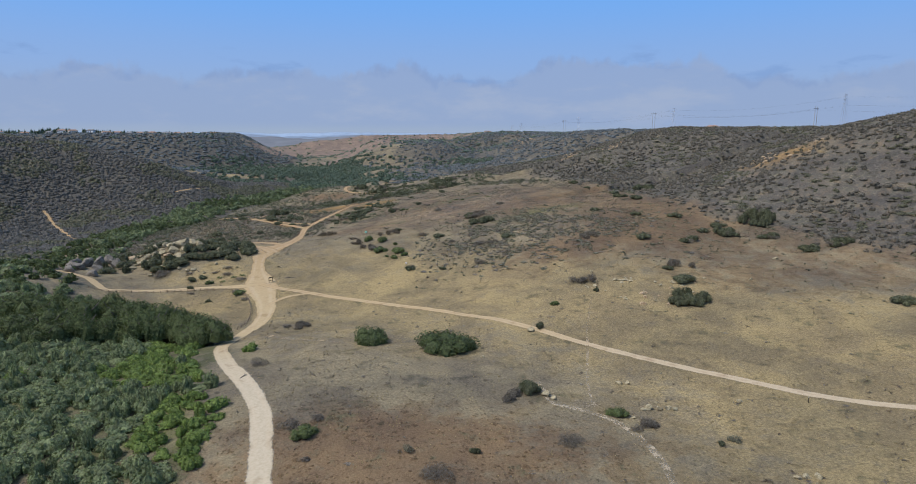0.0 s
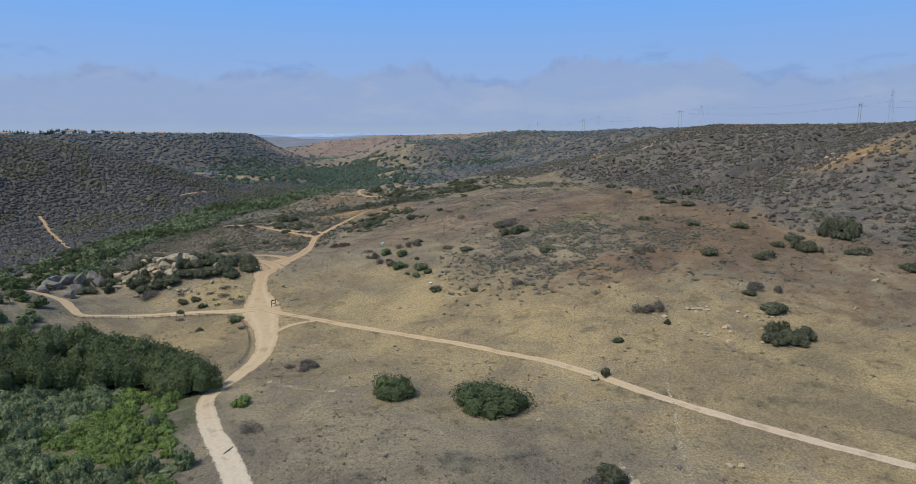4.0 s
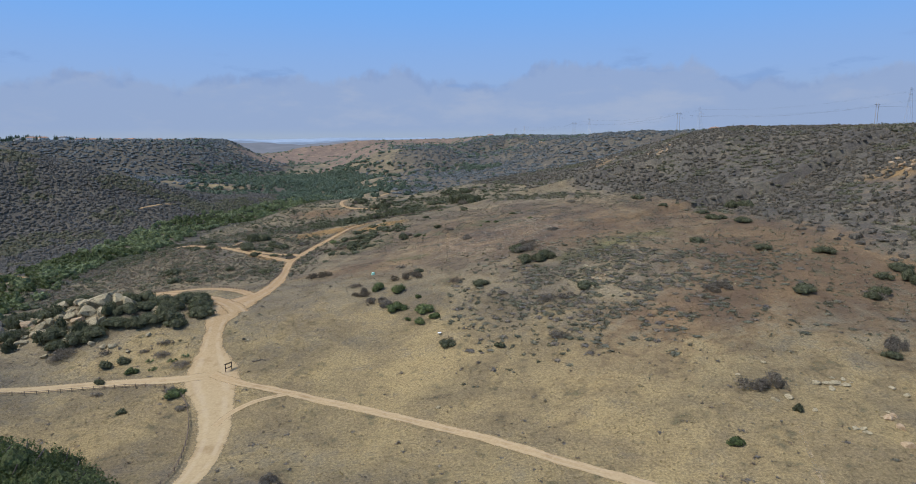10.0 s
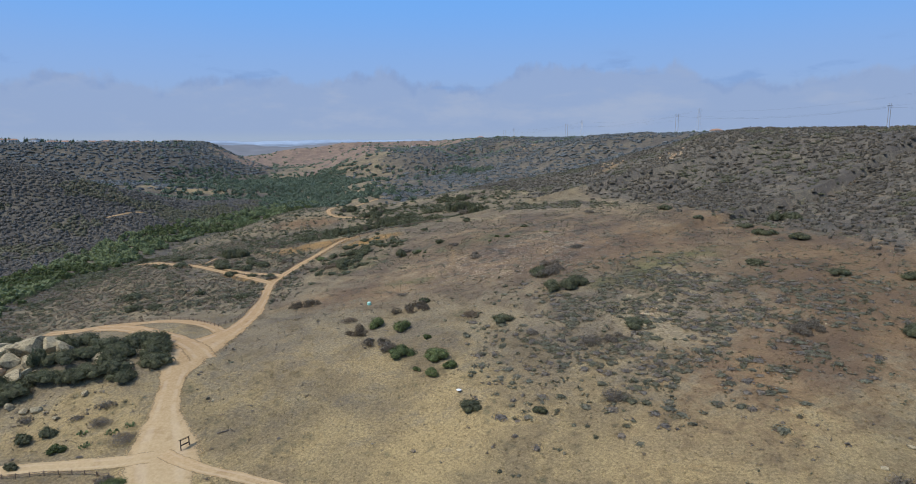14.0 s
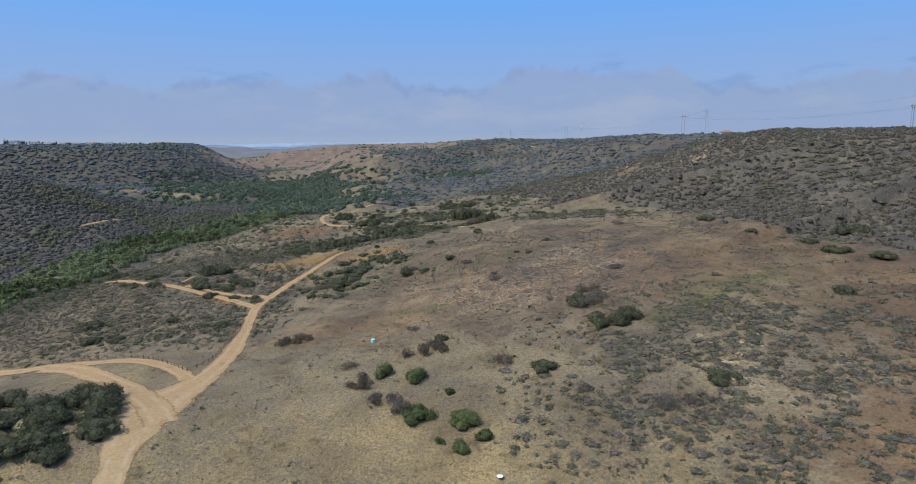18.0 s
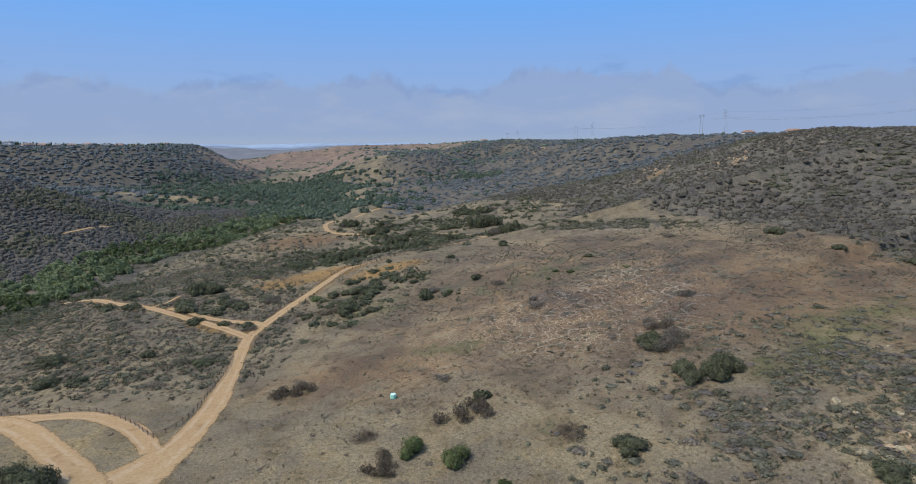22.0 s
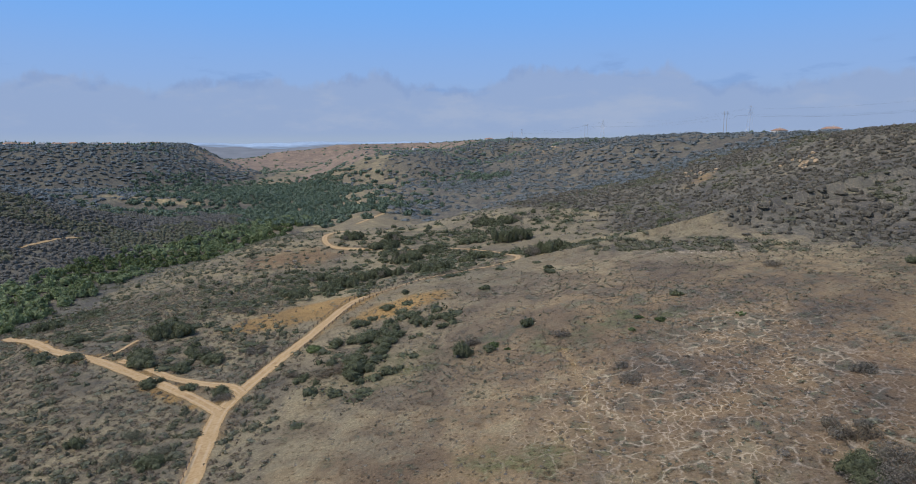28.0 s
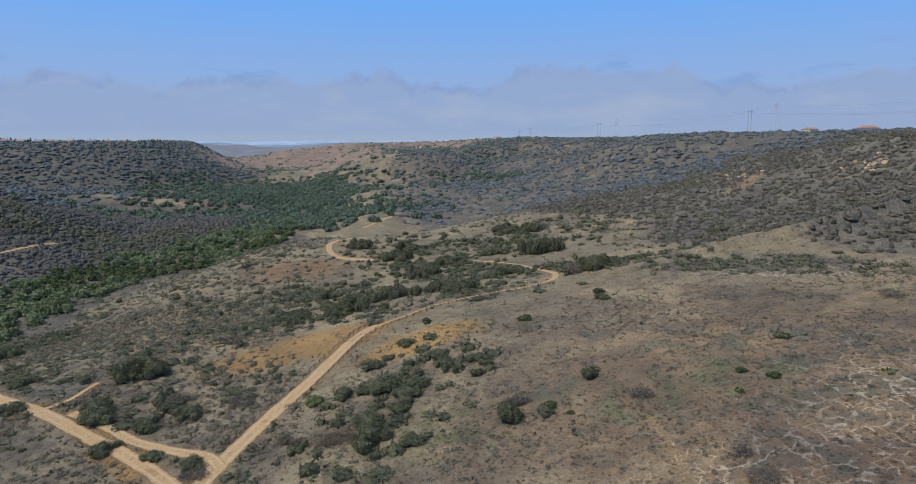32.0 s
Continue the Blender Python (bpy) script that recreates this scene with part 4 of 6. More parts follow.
spread_plants("lemonade_berry", "olive green shrubs scattered over the mesa slope", "scrub", M_SCRUB, DOMES, x[green], y[green], big_few(green.sum(), 0.9, 3.4), big_few(green.sum(), 0.7, 2.2), rng)
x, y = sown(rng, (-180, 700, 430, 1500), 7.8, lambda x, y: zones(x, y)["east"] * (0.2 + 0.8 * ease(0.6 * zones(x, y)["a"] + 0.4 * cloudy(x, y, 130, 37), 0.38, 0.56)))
spread_plants("chaparral", "dark chaparral on distant ridges", "scrub", M_HAZECHAP, CANOPY, x, y, big_few(len(x), 2.2, 6.0), big_few(len(x), 1.6, 4.2), rng)
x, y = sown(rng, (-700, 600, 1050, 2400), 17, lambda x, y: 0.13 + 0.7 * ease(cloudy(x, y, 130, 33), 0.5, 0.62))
spread_plants("scattered_shrubs", "dark shrubs dotted over tan far hills", "scrub", M_HAZETREE, CANOPY, x, y, big_few(len(x), 3.0, 8), big_few(len(x), 2.4, 6), rng)

x, y = sown(rng, (-170, 45, -185, -30), 3.1, lambda x, y: zones(x, y)["wet"] * off_road(x, y, 5.0) * (1 - patch(x, y, -25, -60, 42, 8)) * ease(cloudy(x, y, 12, 53), 0.12, 0.24) * (x > 10 - 0.85 * (y + 266)))
half = cloudy(x, y, 26, 51) + 0.35 * ease(-x - 0.55 * (y + 100), 0, 30) > 0.62
spread_plants("willow_thicket", "dense green willow thicket along the creek", "thicket", M_WILLOW, THICKETS, x[half], y[half], big_few(half.sum(), 1.6, 4.6, 1.6), big_few(half.sum(), 1.6, 6.0, 1.7), rng)
spread_plants("mulefat_thicket", "bright green mulefat thicket on the creek bank", "thicket", M_BRIGHT, THICKETS, x[~half], y[~half], big_few((~half).sum(), 1.6, 3.6, 1.3), big_few((~half).sum(), 1.3, 3.4, 1.5), rng)
x, y = sown(rng, (-260, -60, -30, 640), 5.4, lambda x, y: zones(x, y)["wet"] * (0.55 + 0.45 * ease(y, 60, 160)) * off_road(x, y, 2.0) * (np.abs(zones(x, y)["d"]) < 24))
light = cloudy(x, y, 34, 55) > 0.5
spread_plants("creek_trees", "bright green sycamores and willows along the creek", "trees", M_WILLOW, TREETOPS, x[light], y[light], rng.uniform(2.6, 6.0, light.sum()), rng.uniform(2.6, 6.2, light.sum()), rng)
spread_plants("creek_oaks", "dark green oaks in the creek woodland", "trees", M_OAK, TREETOPS, x[~light], y[~light], rng.uniform(2.6, 4.6, (~light).sum()), rng.uniform(2.5, 5, (~light).sum()), rng)
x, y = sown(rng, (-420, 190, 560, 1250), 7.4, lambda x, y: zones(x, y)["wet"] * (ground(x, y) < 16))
spread_plants("valley_woods", "green woodland filling the far valley floor", "trees", M_HAZETREE, SHRUBS, x, y, rng.uniform(4, 7, len(x)), rng.uniform(4, 9, len(x)), rng)

x, y = sown(rng, (-150, 60, 60, 520), 2.8, lambda x, y: (0.95 * zones(x, y)["shelf"] * ease(zones(x, y)["b"] + 0.3 * zones(x, y)["c"], 0.3, 0.54)) * off_road(x, y, 1.0))
mix = cloudy(x, y, 14, 61) > 0.52
spread_plants("shelf_scrub", "dark scrub on the shelf beside the trail", "scrub", M_SCRUB, DOMES, x[mix], y[mix], big_few(mix.sum(), 0.8, 2.4), big_few(mix.sum(), 0.7, 1.8), rng)
spread_plants("shelf_sage", "grey sagebrush on the shelf beside the trail", "scrub", M_SAGE, DOMES + SPRIGS, x[~mix], y[~mix], big_few((~mix).sum(), 0.6, 1.7), big_few((~mix).sum(), 0.4, 1.2), rng)
x, y = sown(rng, (-165, 130, 10, 400), 3.5, lambda x, y: zones(x, y)["brush"] * ease(cloudy(x, y, 16, 65), 0.36, 0.52) * off_road(x, y, 0.8))
spread_plants("brush", "dark green brush massed beside the looping road", "scrub", M_DARK, THICKETS[:2] + DOMES, x, y, big_few(len(x), 1.3, 3.6), big_few(len(x), 1.0, 3.0), rng)
x, y = sown(rng, (-60, 175, 225, 480), 3.6, lambda x, y: (0.12 + 0.8 * ease(cloudy(x, y, 26, 91), 0.44, 0.6)) * off_road(x, y, 0.6) * ease(y - 0.55 * x, 170, 210) * (1 - zones(x, y)["west"]) * (1 - zones(x, y)["wet"]) * (1 - patch(x, y, -34, 326, 22, 12)))
mix = rng.uniform(0, 1, len(x)) + 0.7 * (cloudy(x, y, 20, 93) - 0.5)
for name, label, material, ok in (("bench_sage", "grey sagebrush over the benches by the looping road", M_SAGE, mix < 0.42), ("bench_scrub", "olive scrub over the benches by the looping road", M_SCRUB, (mix >= 0.42) & (mix < 0.75)), ("bench_twigs", "grey twiggy scrub over the benches by the looping road", M_GREYBUSH, mix >= 0.75)):
    spread_plants(name, label, "scrub", material, DOMES, x[ok], y[ok], big_few(ok.sum(), 0.7, 2.3), big_few(ok.sum(), 0.5, 1.7), rng)
x, y = sown(rng, (50, 220, 170, 250), 2.6, lambda x, y: zones(x, y)["belt"] * 1.3 - 0.15)
spread_plants("ridge_scrub", "belt of dark scrub along the ridge crest", "scrub", M_SCRUB, DOMES, x, y, rng.uniform(1.1, 2.4, len(x)), rng.uniform(0.9, 1.9, len(x)), rng)
x, y = sown(rng, (-20, 260, -80, 330), 2.0, lambda x, y: np.clip(0.8 * zones(x, y)["sage"] * ease(zones(x, y)["c"], 0.42, 0.55) + 0.02 * ease(y, 60, 90), 0, 1) * off_road(x, y, 0.8) * (1 - 0.9 * patch(x, y, 40, 0, 40, 40)))
spread_plants("sagebrush", "low grey-green sagebrush on dry slope", "scrub", M_SAGE, SPRIGS + CUSHIONS, x, y, big_few(len(x), 0.4, 1.5), big_few(len(x), 0.3, 0.9), rng)
x, y = sown(rng, (62, 190, -25, 95), 1.35, lambda x, y: np.clip(1.5 * patch(x, y, 120, 32, 40, 32, 15), 0, 0.9) * ease(0.6 * zones(x, y)["c"] + 0.4 * cloudy(x, y, 5, 58), 0.36, 0.56))
mix = rng.uniform(0, 1, len(x)) + 0.8 * (cloudy(x, y, 8, 83) - 0.5)
for name, label, material, ok in (("sage_patch", "grey-green sage cushions on stony ground", M_SAGE, mix < 0.45), ("grey_sage", "grey half-dry sage cushions on stony ground", M_GREYBUSH, (mix >= 0.45) & (mix < 0.8)), ("olive_shrubs", "small olive green shrubs on stony ground", M_SCRUB, mix >= 0.8)):
    spread_plants(name, label, "scrub", material, DOMES + SPRIGS[:3], x[ok], y[ok], big_few(ok.sum(), 0.6, 2.0, 1.6), big_few(ok.sum(), 0.4, 1.1), rng)
x, y = sown(rng, (-20, 215, 62, 300), 1.25, lambda x, y: np.clip(0.85 * zones(x, y)["mound"] + 0.5 * zones(x, y)["sage"], 0.1, 0.8) * ease(zones(x, y)["c"], 0.25, 0.55) * off_road(x, y, 0.6))
mix = rng.uniform(0, 1, len(x)) + 1.1 * (cloudy(x, y, 18, 87) - 0.5)
for name, label, material, ok in (("buckwheat", "low brown buckwheat tufts over the mound", M_BROWNBUSH, mix < 0.55), ("grey_tufts", "low grey twiggy tufts over the mound", M_GREYBUSH, (mix >= 0.55) & (mix < 0.88)), ("green_tufts", "low olive tufts over the mound", M_SAGE, mix >= 0.88)):
    spread_plants(name, label, "scrub", material, CUSHIONS, x[ok], y[ok], big_few(ok.sum(), 0.28, 0.95), big_few(ok.sum(), 0.14, 0.5), rng)
x, y = sown(rng, (-140, 10, 80, 300), 1.55, lambda x, y: 0.9 * zones(x, y)["shelf"] * ease(zones(x, y)["c"], 0.2, 0.45) * off_road(x, y, 0.6))
spread_plants("shelf_buckwheat", "low brown-green buckwheat covering the shelf", "scrub", M_BROWNBUSH, CUSHIONS, x, y, big_few(len(x), 0.5, 1.35, 1.4), big_few(len(x), 0.35, 0.9, 1.4), rng)
x, y = sown(rng, (-100, 210, -215, 90), 1.2, lambda x, y: 0.55 * (1 - zones(x, y)["wet"]) * ease(cloudy(x, y, 7, 71), 0.4, 0.6) * off_road(x, y, 0.4))
spread_plants("dry_grass", "tufts of dry straw-coloured grass", "grass", M_STRAW, TUFTS, x, y, rng.uniform(0.2, 0.5, len(x)), rng.uniform(0.15, 0.4, len(x)), rng)
x, y = sown(rng, (-70, 240, -175, 75), 2.3, lambda x, y: (0.07 + 0.5 * ease(cloudy(x, y, 18, 75), 0.5, 0.66)) * (1 - zones(x, y)["wet"]) * (1 - 0.85 * patch(x, y, 45, 0, 60, 55)) * (1 - 0.7 * patch(x, y, 170, -95, 80, 45)) * off_road(x, y, 0.8))
mix = rng.uniform(0, 1, len(x))
spread_plants("low_scrub", "small dry brown shrubs among the grass", "scrub", M_BROWNBUSH, CUSHIONS, x[mix < 0.6], y[mix < 0.6], big_few((mix < 0.6).sum(), 0.25, 1.0), big_few((mix < 0.6).sum(), 0.2, 0.6), rng)
spread_plants("grey_scrub", "small grey twiggy shrubs among the grass", "scrub", M_GREYBUSH, SPRIGS + CUSHIONS, x[mix >= 0.6], y[mix >= 0.6], big_few((mix >= 0.6).sum(), 0.3, 1.3), big_few((mix >= 0.6).sum(), 0.2, 0.8), rng)

# ---- things ----
def part(name, me, material, parent, label="", at=None, turn=0.0, scale=None):
    """One mesh object under a thing or a part."""
    if isinstance(me, bmesh.types.BMesh):
        bm, me = me, bpy.data.meshes.new(name)
        bm.to_mesh(me)
        bm.free()
    if material and not me.materials:
        me.materials.append(material)
    ob = new(name, me)
    ob.parent = parent
    if at is not None:
        ob.location = at
    ob.rotation_euler = (0, 0, turn)
    if scale is not None:
        ob.scale = scale
    return tagged(ob, label) if label else ob


def thing(name, label, category, x, y, turn=0.0, group="", z=None, sink=0.0):
    ob = new(name)
    ob.empty_display_size = 0.3
    ob.location = (x, y, float(land(x, y)) - sink if z is None else z)
    ob.rotation_euler = (0, 0, turn)
    return tagged(ob, label, category, group)


def box(bm, size, at=(0, 0, 0), m=None):
    mat = (m or Matrix()) @ Matrix.Translation(at) @ Matrix.Diagonal((*size, 1))
    return bmesh.ops.create_cube(bm, size=1, matrix=mat)["verts"]


def rod(bm, a, b, r0, r1=None, sides=7):
    a, b = Vector(a), Vector(b)
    m = Matrix.Translation((a + b) / 2) @ (b - a).to_track_quat("Z", "Y").to_matrix().to_4x4()
    bmesh.ops.create_cone(bm, cap_ends=True, segments=sides, radius1=r0, radius2=r0 if r1 is None else r1, depth=(b - a).length, matrix=m)


def soft(bm, width):
    bmesh.ops.bevel(bm, geom=bm.edges[:], offset=width, segments=1, affect="EDGES")
    return bm


# Bushes
SOUTH_BUSHES = [(54, -84, 13.7, 4.9, 'oakbush'), (77, -92, 17, 5.0, 'oakbush'), (97, -123, 6.8, 3.3, 'dark'), (92, -127, 10, 3.4, 'grey'), (102, -148, 5.7, 1.9, 'grey'), (47, -146, 5.8, 2.7, 'green'), (43, -142, 4.7, 2, 'grey'), (49, -140, 4, 1.6, 'grey'), (49, -155, 2.7, 1, 'grey'), (82, -154, 2.4, 1.3, 'dark'), (75, -162, 6.8, 2.3, 'grey'), (69, -154, 3, 1.4, 'pale'), (27, -56, 8.5, 2.9, 'grey'), (25, -103, 6.5, 2.2, 'grey'), (28, -61, 7.7, 2.6, 'grey'), (21, -58, 4, 1.6, 'grey')]
SOUTHEAST_BUSHES = [(116, -135, 6.2, 2.2, 'green'), (121, -141, 7.6, 2.6, 'grey'), (133, -150, 2.4, 0.9, 'dark'), (137, -148, 3.9, 1.3, 'pale'), (159, -64, 16.3, 5.5, 'dark'), (164, -47, 9.5, 3.2, 'dark'), (169, -31, 14.4, 4.9, 'grey'), (131, -52, 2.6, 1.8, 'dark'), (115, -60, 4.1, 1.4, 'green'), (129, -43, 13.2, 4.5, 'grey'), (227, -74, 8, 3.3, 'dark'), (163, -34, 5.1, 1.8, 'dark'), (106.4, -78.4, 3.4, 2.6, 'dark')]
MEADOW_BUSHES = [(96, 63, 16.2, 5.5, 'dark'), (74, 43, 7.1, 2.4, 'dark'), (61, 3, 6.4, 2.2, 'dark'), (76, -3, 3.5, 1.6, 'dark'), (92, -3, 6.9, 2.3, 'grey'), (40, 36, 10.3, 3.5, 'grey'), (37, 51, 5.6, 3.4, 'green'), (45, 46, 6.1, 3.2, 'green'), (51, 67, 4.4, 1.9, 'dark'), (52, 38, 2.4, 1.6, 'green'), (54, 27, 7.9, 3, 'green'), (45, 31, 8.1, 2.8, 'green'), (58, 21, 4.3, 1.9, 'green'), (53, 19, 5.4, 1.9, 'green'), (49, 22, 2.9, 1.2, 'green'), (33, 47, 10.2, 3.5, 'brown'), (47, 60, 15.1, 5.1, 'brown'), (35, 39, 8.6, 2.9, 'brown'), (28, 57, 5.5, 1.9, 'brown'), (65, 49, 6.5, 2.2, 'brown'), (100, 21, 8.2, 2.8, 'grey'), (94, 22, 6.9, 2.3, 'grey'), (80, 32, 4.8, 1.6, 'grey'), (107, 27, 7.4, 2.5, 'dark')]
SLOPE_BUSHES = [(167, 6, 8.7, 3, 'dark'), (158, 63, 6.4, 2.2, 'dark'), (175, 47, 6.9, 2.4, 'dark'), (188, 88, 8.4, 2.9, 'dark'), (186, 3, 10.5, 3.6, 'dark'), (207, 12, 15.1, 5.1, 'dark'), (222, 2, 10.4, 3.5, 'dark'), (227, 25, 23.3, 7.9, 'dark'), (230, -14, 11.8, 4, 'dark'), (243, -12, 14.4, 4.9, 'dark'), (193, 39, 8.2, 2.8, 'dark'), (207, 22, 8.5, 2.9, 'dark'), (198, 17, 7.2, 2.4, 'dark'), (143, 11, 11.7, 4, 'grey'), (181, 100, 10.3, 3.5, 'dark'), (183, 115, 6.4, 2.2, 'dark'), (203, 123, 16.9, 5.7, 'dark'), (166, 159, 9, 3.1, 'dark'), (169, 129, 5.7, 1.9, 'dark'), (153, 298, 10.8, 3.7, 'dark')]
MOUND_BUSHES = [(44, 79, 4.9, 1.7, 'grey'), (10, 85, 13.1, 4.5, 'brown'), (94, 80, 14, 4.4, 'dark'), (97, 90, 10.2, 3.5, 'brown'), (59, 160, 4.6, 2.2, 'dark'), (99, 161, 4.2, 1.4, 'dark'), (112, 107, 7.6, 2.6, 'grey'), (44, 155, 10.1, 3.4, 'grey'), (14, 158, 8.3, 3, 'dark'), (49, 152, 3.8, 1.3, 'green'), (15, 153, 8.4, 4.3, 'dark'), (48, 150, 4.1, 1.6, 'dark'), (23, 150, 5.3, 1.8, 'dark'), (20, 163, 5.7, 2.2, 'dark'), (85, 150, 3, 1, 'green'), (73, 126, 4.6, 1.6, 'grey'), (65, 149, 5.8, 2, 'grey'), (41, 151, 6.8, 4.4, 'dark'), (89, 146, 3.2, 1.1, 'green'), (52, 148, 2, 0.8, 'green'), (73, 120, 6.7, 2.3, 'grey'), (6, 155, 7.2, 2.4, 'brown'), (10, 156, 6, 2.1, 'brown'), (-1, 157, 4.9, 1.7, 'brown')]
SHELF_NORTH_BUSHES = [(-17, 241, 8.7, 4, 'dark'), (-69, 181, 7.1, 2.5, 'dark'), (-119, 255, 16.8, 5.7, 'dark'), (-76, 198, 8.6, 2.9, 'dark'), (-48, 177, 9.3, 4, 'dark'), (-47, 199, 18.1, 6.2, 'dark'), (-32, 181, 11, 3.9, 'dark'), (-16, 177, 8.8, 3.5, 'grey'), (-19, 248, 10.2, 5.3, 'dark'), (-34, 170, 7.2, 2.9, 'dark'), (-46, 173, 9, 3.5, 'dark'), (-27, 174, 7.2, 2.9, 'dark'), (-13, 283, 14.1, 4.8, 'dark'), (-31, 221, 11, 3.7, 'grey')]
NORTH_BUSHES = [(38, 178, 5.9, 2, 'dark'), (76, 213, 4.4, 1.5, 'dark'), (29, 184, 6.5, 2.2, 'dark'), (37, 171, 3.9, 1.6, 'dark'), (16, 173, 8.3, 2.8, 'dark'), (7, 173, 6.7, 2.4, 'dark'), (24, 171, 5.9, 2.3, 'dark'), (75, 207, 5.7, 1.9, 'dark'), (52, 199, 4.7, 1.6, 'dark'), (13, 185, 7.1, 2.4, 'dark'), (21, 195, 6, 2, 'dark'), (30, 178, 6.8, 2.3, 'dark'), (22, 168, 7.6, 2.6, 'dark'), (26, 210, 4.9, 1.7, 'dark'), (135, 176, 6.6, 2.2, 'grey'), (1, 172, 5.4, 2, 'green')]
SHELF_BUSHES = [(-23, 128, 5.5, 1.6, 'pale'), (-71, 133, 8.5, 3.3, 'dark'), (-30, 107, 5.9, 2, 'grey'), (-54, 115, 7.2, 2.4, 'dark'), (-64, 116, 7.5, 2.6, 'dark'), (-39, 162, 6.8, 2.6, 'dark'), (-17, 150, 6.2, 2.2, 'grey'), (-30, 125, 6, 1.8, 'pale'), (-23, 122, 6.7, 2.4, 'dark'), (-43, 133, 5.4, 2.7, 'dark'), (-32, 135, 5.9, 2, 'pale'), (-19, 154, 6.3, 2.2, 'dark'), (-28, 158, 5.3, 1.8, 'dark')]
LOOP_BUSHES = [(80, 314, 28.4, 9.7, 'dark'), (82, 243, 21.5, 7.3, 'dark'), (1, 239, 19, 6.5, 'dark'), (12, 257, 14.4, 7.3, 'dark'), (26, 298, 19.4, 8.6, 'dark'), (27, 255, 12.3, 6, 'dark'), (39, 249, 13.9, 5.8, 'dark'), (51, 274, 13.3, 4.5, 'dark'), (62, 277, 11.4, 4.5, 'dark'), (70, 359, 18.1, 6.2, 'dark'), (82, 354, 17.9, 6.1, 'dark'), (-8, 354, 17.8, 6.1, 'dark'), (19, 346, 17.3, 5.9, 'dark'), (35, 313, 15.4, 5.2, 'dark'), (59, 320, 13.3, 4.5, 'dark'), (101, 252, 6.4, 2.2, 'dark'), (13, 331, 19.1, 6.5, 'dark')]
JUNCTION_BUSHES = [(-23, 14, 5, 2, 'grey'), (-22, 8, 6, 2, 'grey'), (-32, 6, 5.5, 2, 'dark'), (-27, 0, 4, 1.8, 'green'), (-36, 4, 5, 2, 'dark'), (-52, 11, 7.4, 3.6, 'grey'), (-52, 9, 6, 3, 'grey'), (-33, -5, 3.2, 1.5, 'dark'), (-9, -14, 6, 2.4, 'green'), (-11, -12, 5, 2.2, 'grey'), (-14, 2, 7, 2, 'grey'), (-40, 11, 4.5, 1.6, 'grey'), (-5, -20, 4, 1.6, 'grey'), (-20, -20, 3, 1.2, 'dark'), (-31, -11, 4, 1.4, 'grey'), (-28, 10, 4, 1.4, 'grey')]
KINDS = {"dark": (M_DARK, "sumac_bush", "dark green leafy bush on dry slope"), "green": (M_GREENBUSH, "green_bush", "fresh green leafy bush among dry grass"),
         "grey": (M_GREYBUSH, "sage_bush", "grey twiggy half-dry sage bush"), "brown": (M_BROWNBUSH, "buckwheat_bush", "brown dried-out low spreading bush"),
         "pale": (M_SAGE, "pale_bush", "pale grey-green low bush in grass"), "oakbush": (M_OAK, "scrub_oak", "large rounded dark green scrub oak on grass"),
         "tree": (M_OAK, "live_oak", "dark green live oak with dense rounded crown")}
rng = np.random.default_rng(23)
CROWNS, STEMS = {}, []
for kind, (mat, _, _) in KINDS.items():
    for big in (0, 1):
        CROWNS[kind, big] = []
        for _ in range(4):
            many = (3000 if kind in ("tree", "oakbush") else 1500) if big else 420
            form = clump(rng, many, (0.036 if kind in ("tree", "oakbush") else 0.04 if kind in ("grey", "brown", "pale") else 0.045) if big else (0.075 if kind in ("grey", "brown", "pale") else 0.12), (13 if kind in ("tree", "oakbush") else 10) if big else 5, 0.95, up=0.15, spread=0.52, core=kind not in ("grey", "brown", "pale"))
            CROWNS[kind, big].append(triangles("crown", form, np.repeat(rng.uniform(0, 1), len(form)), mat))
for _ in range(3):
    bm = bmesh.new()
    for q in rng.uniform(0, 6.28, 7):
        mid = Vector((math.cos(q) * 0.25, math.sin(q) * 0.25, 0.3))
        rod(bm, (math.cos(q) * 0.05, math.sin(q) * 0.05, -0.1), mid, 0.03, 0.02, 5)
        rod(bm, mid, mid + Vector((math.cos(q + 0.5) * 0.3, math.sin(q + 0.5) * 0.3, 0.3)), 0.02, 0.008, 5)
    me = bpy.data.meshes.new("branching_stem")
    bm.to_mesh(me)
    bm.free()
    me.materials.append(M_BARK)
    STEMS.append(me)


def size_word(w):
    return "low small" if w < 4 else "wide" if w > 8 else "medium-sized"


def bush(x, y, wide, high, kind):
    mat, name, label = KINDS[kind]
    ob = thing(name, size_word(wide) + " " + label, "bush", x, y, rng.uniform(0, 6.28), KINDS[kind][1] + " group", sink=0.1)
    me = CROWNS[kind, int(wide > 5)][rng.integers(4)]
    part("crown", me, None, ob, scale=(wide * 0.54, wide * 0.54 * rng.uniform(0.7, 1.1), high * (1.15 if kind == "oakbush" else 0.85 if kind in ("grey", "brown") else 1.0)))
    part("branching_stem", STEMS[rng.integers(3)], None, ob, "bare grey-brown branching stem", scale=(wide * 0.5, wide * 0.5, high * 0.7))


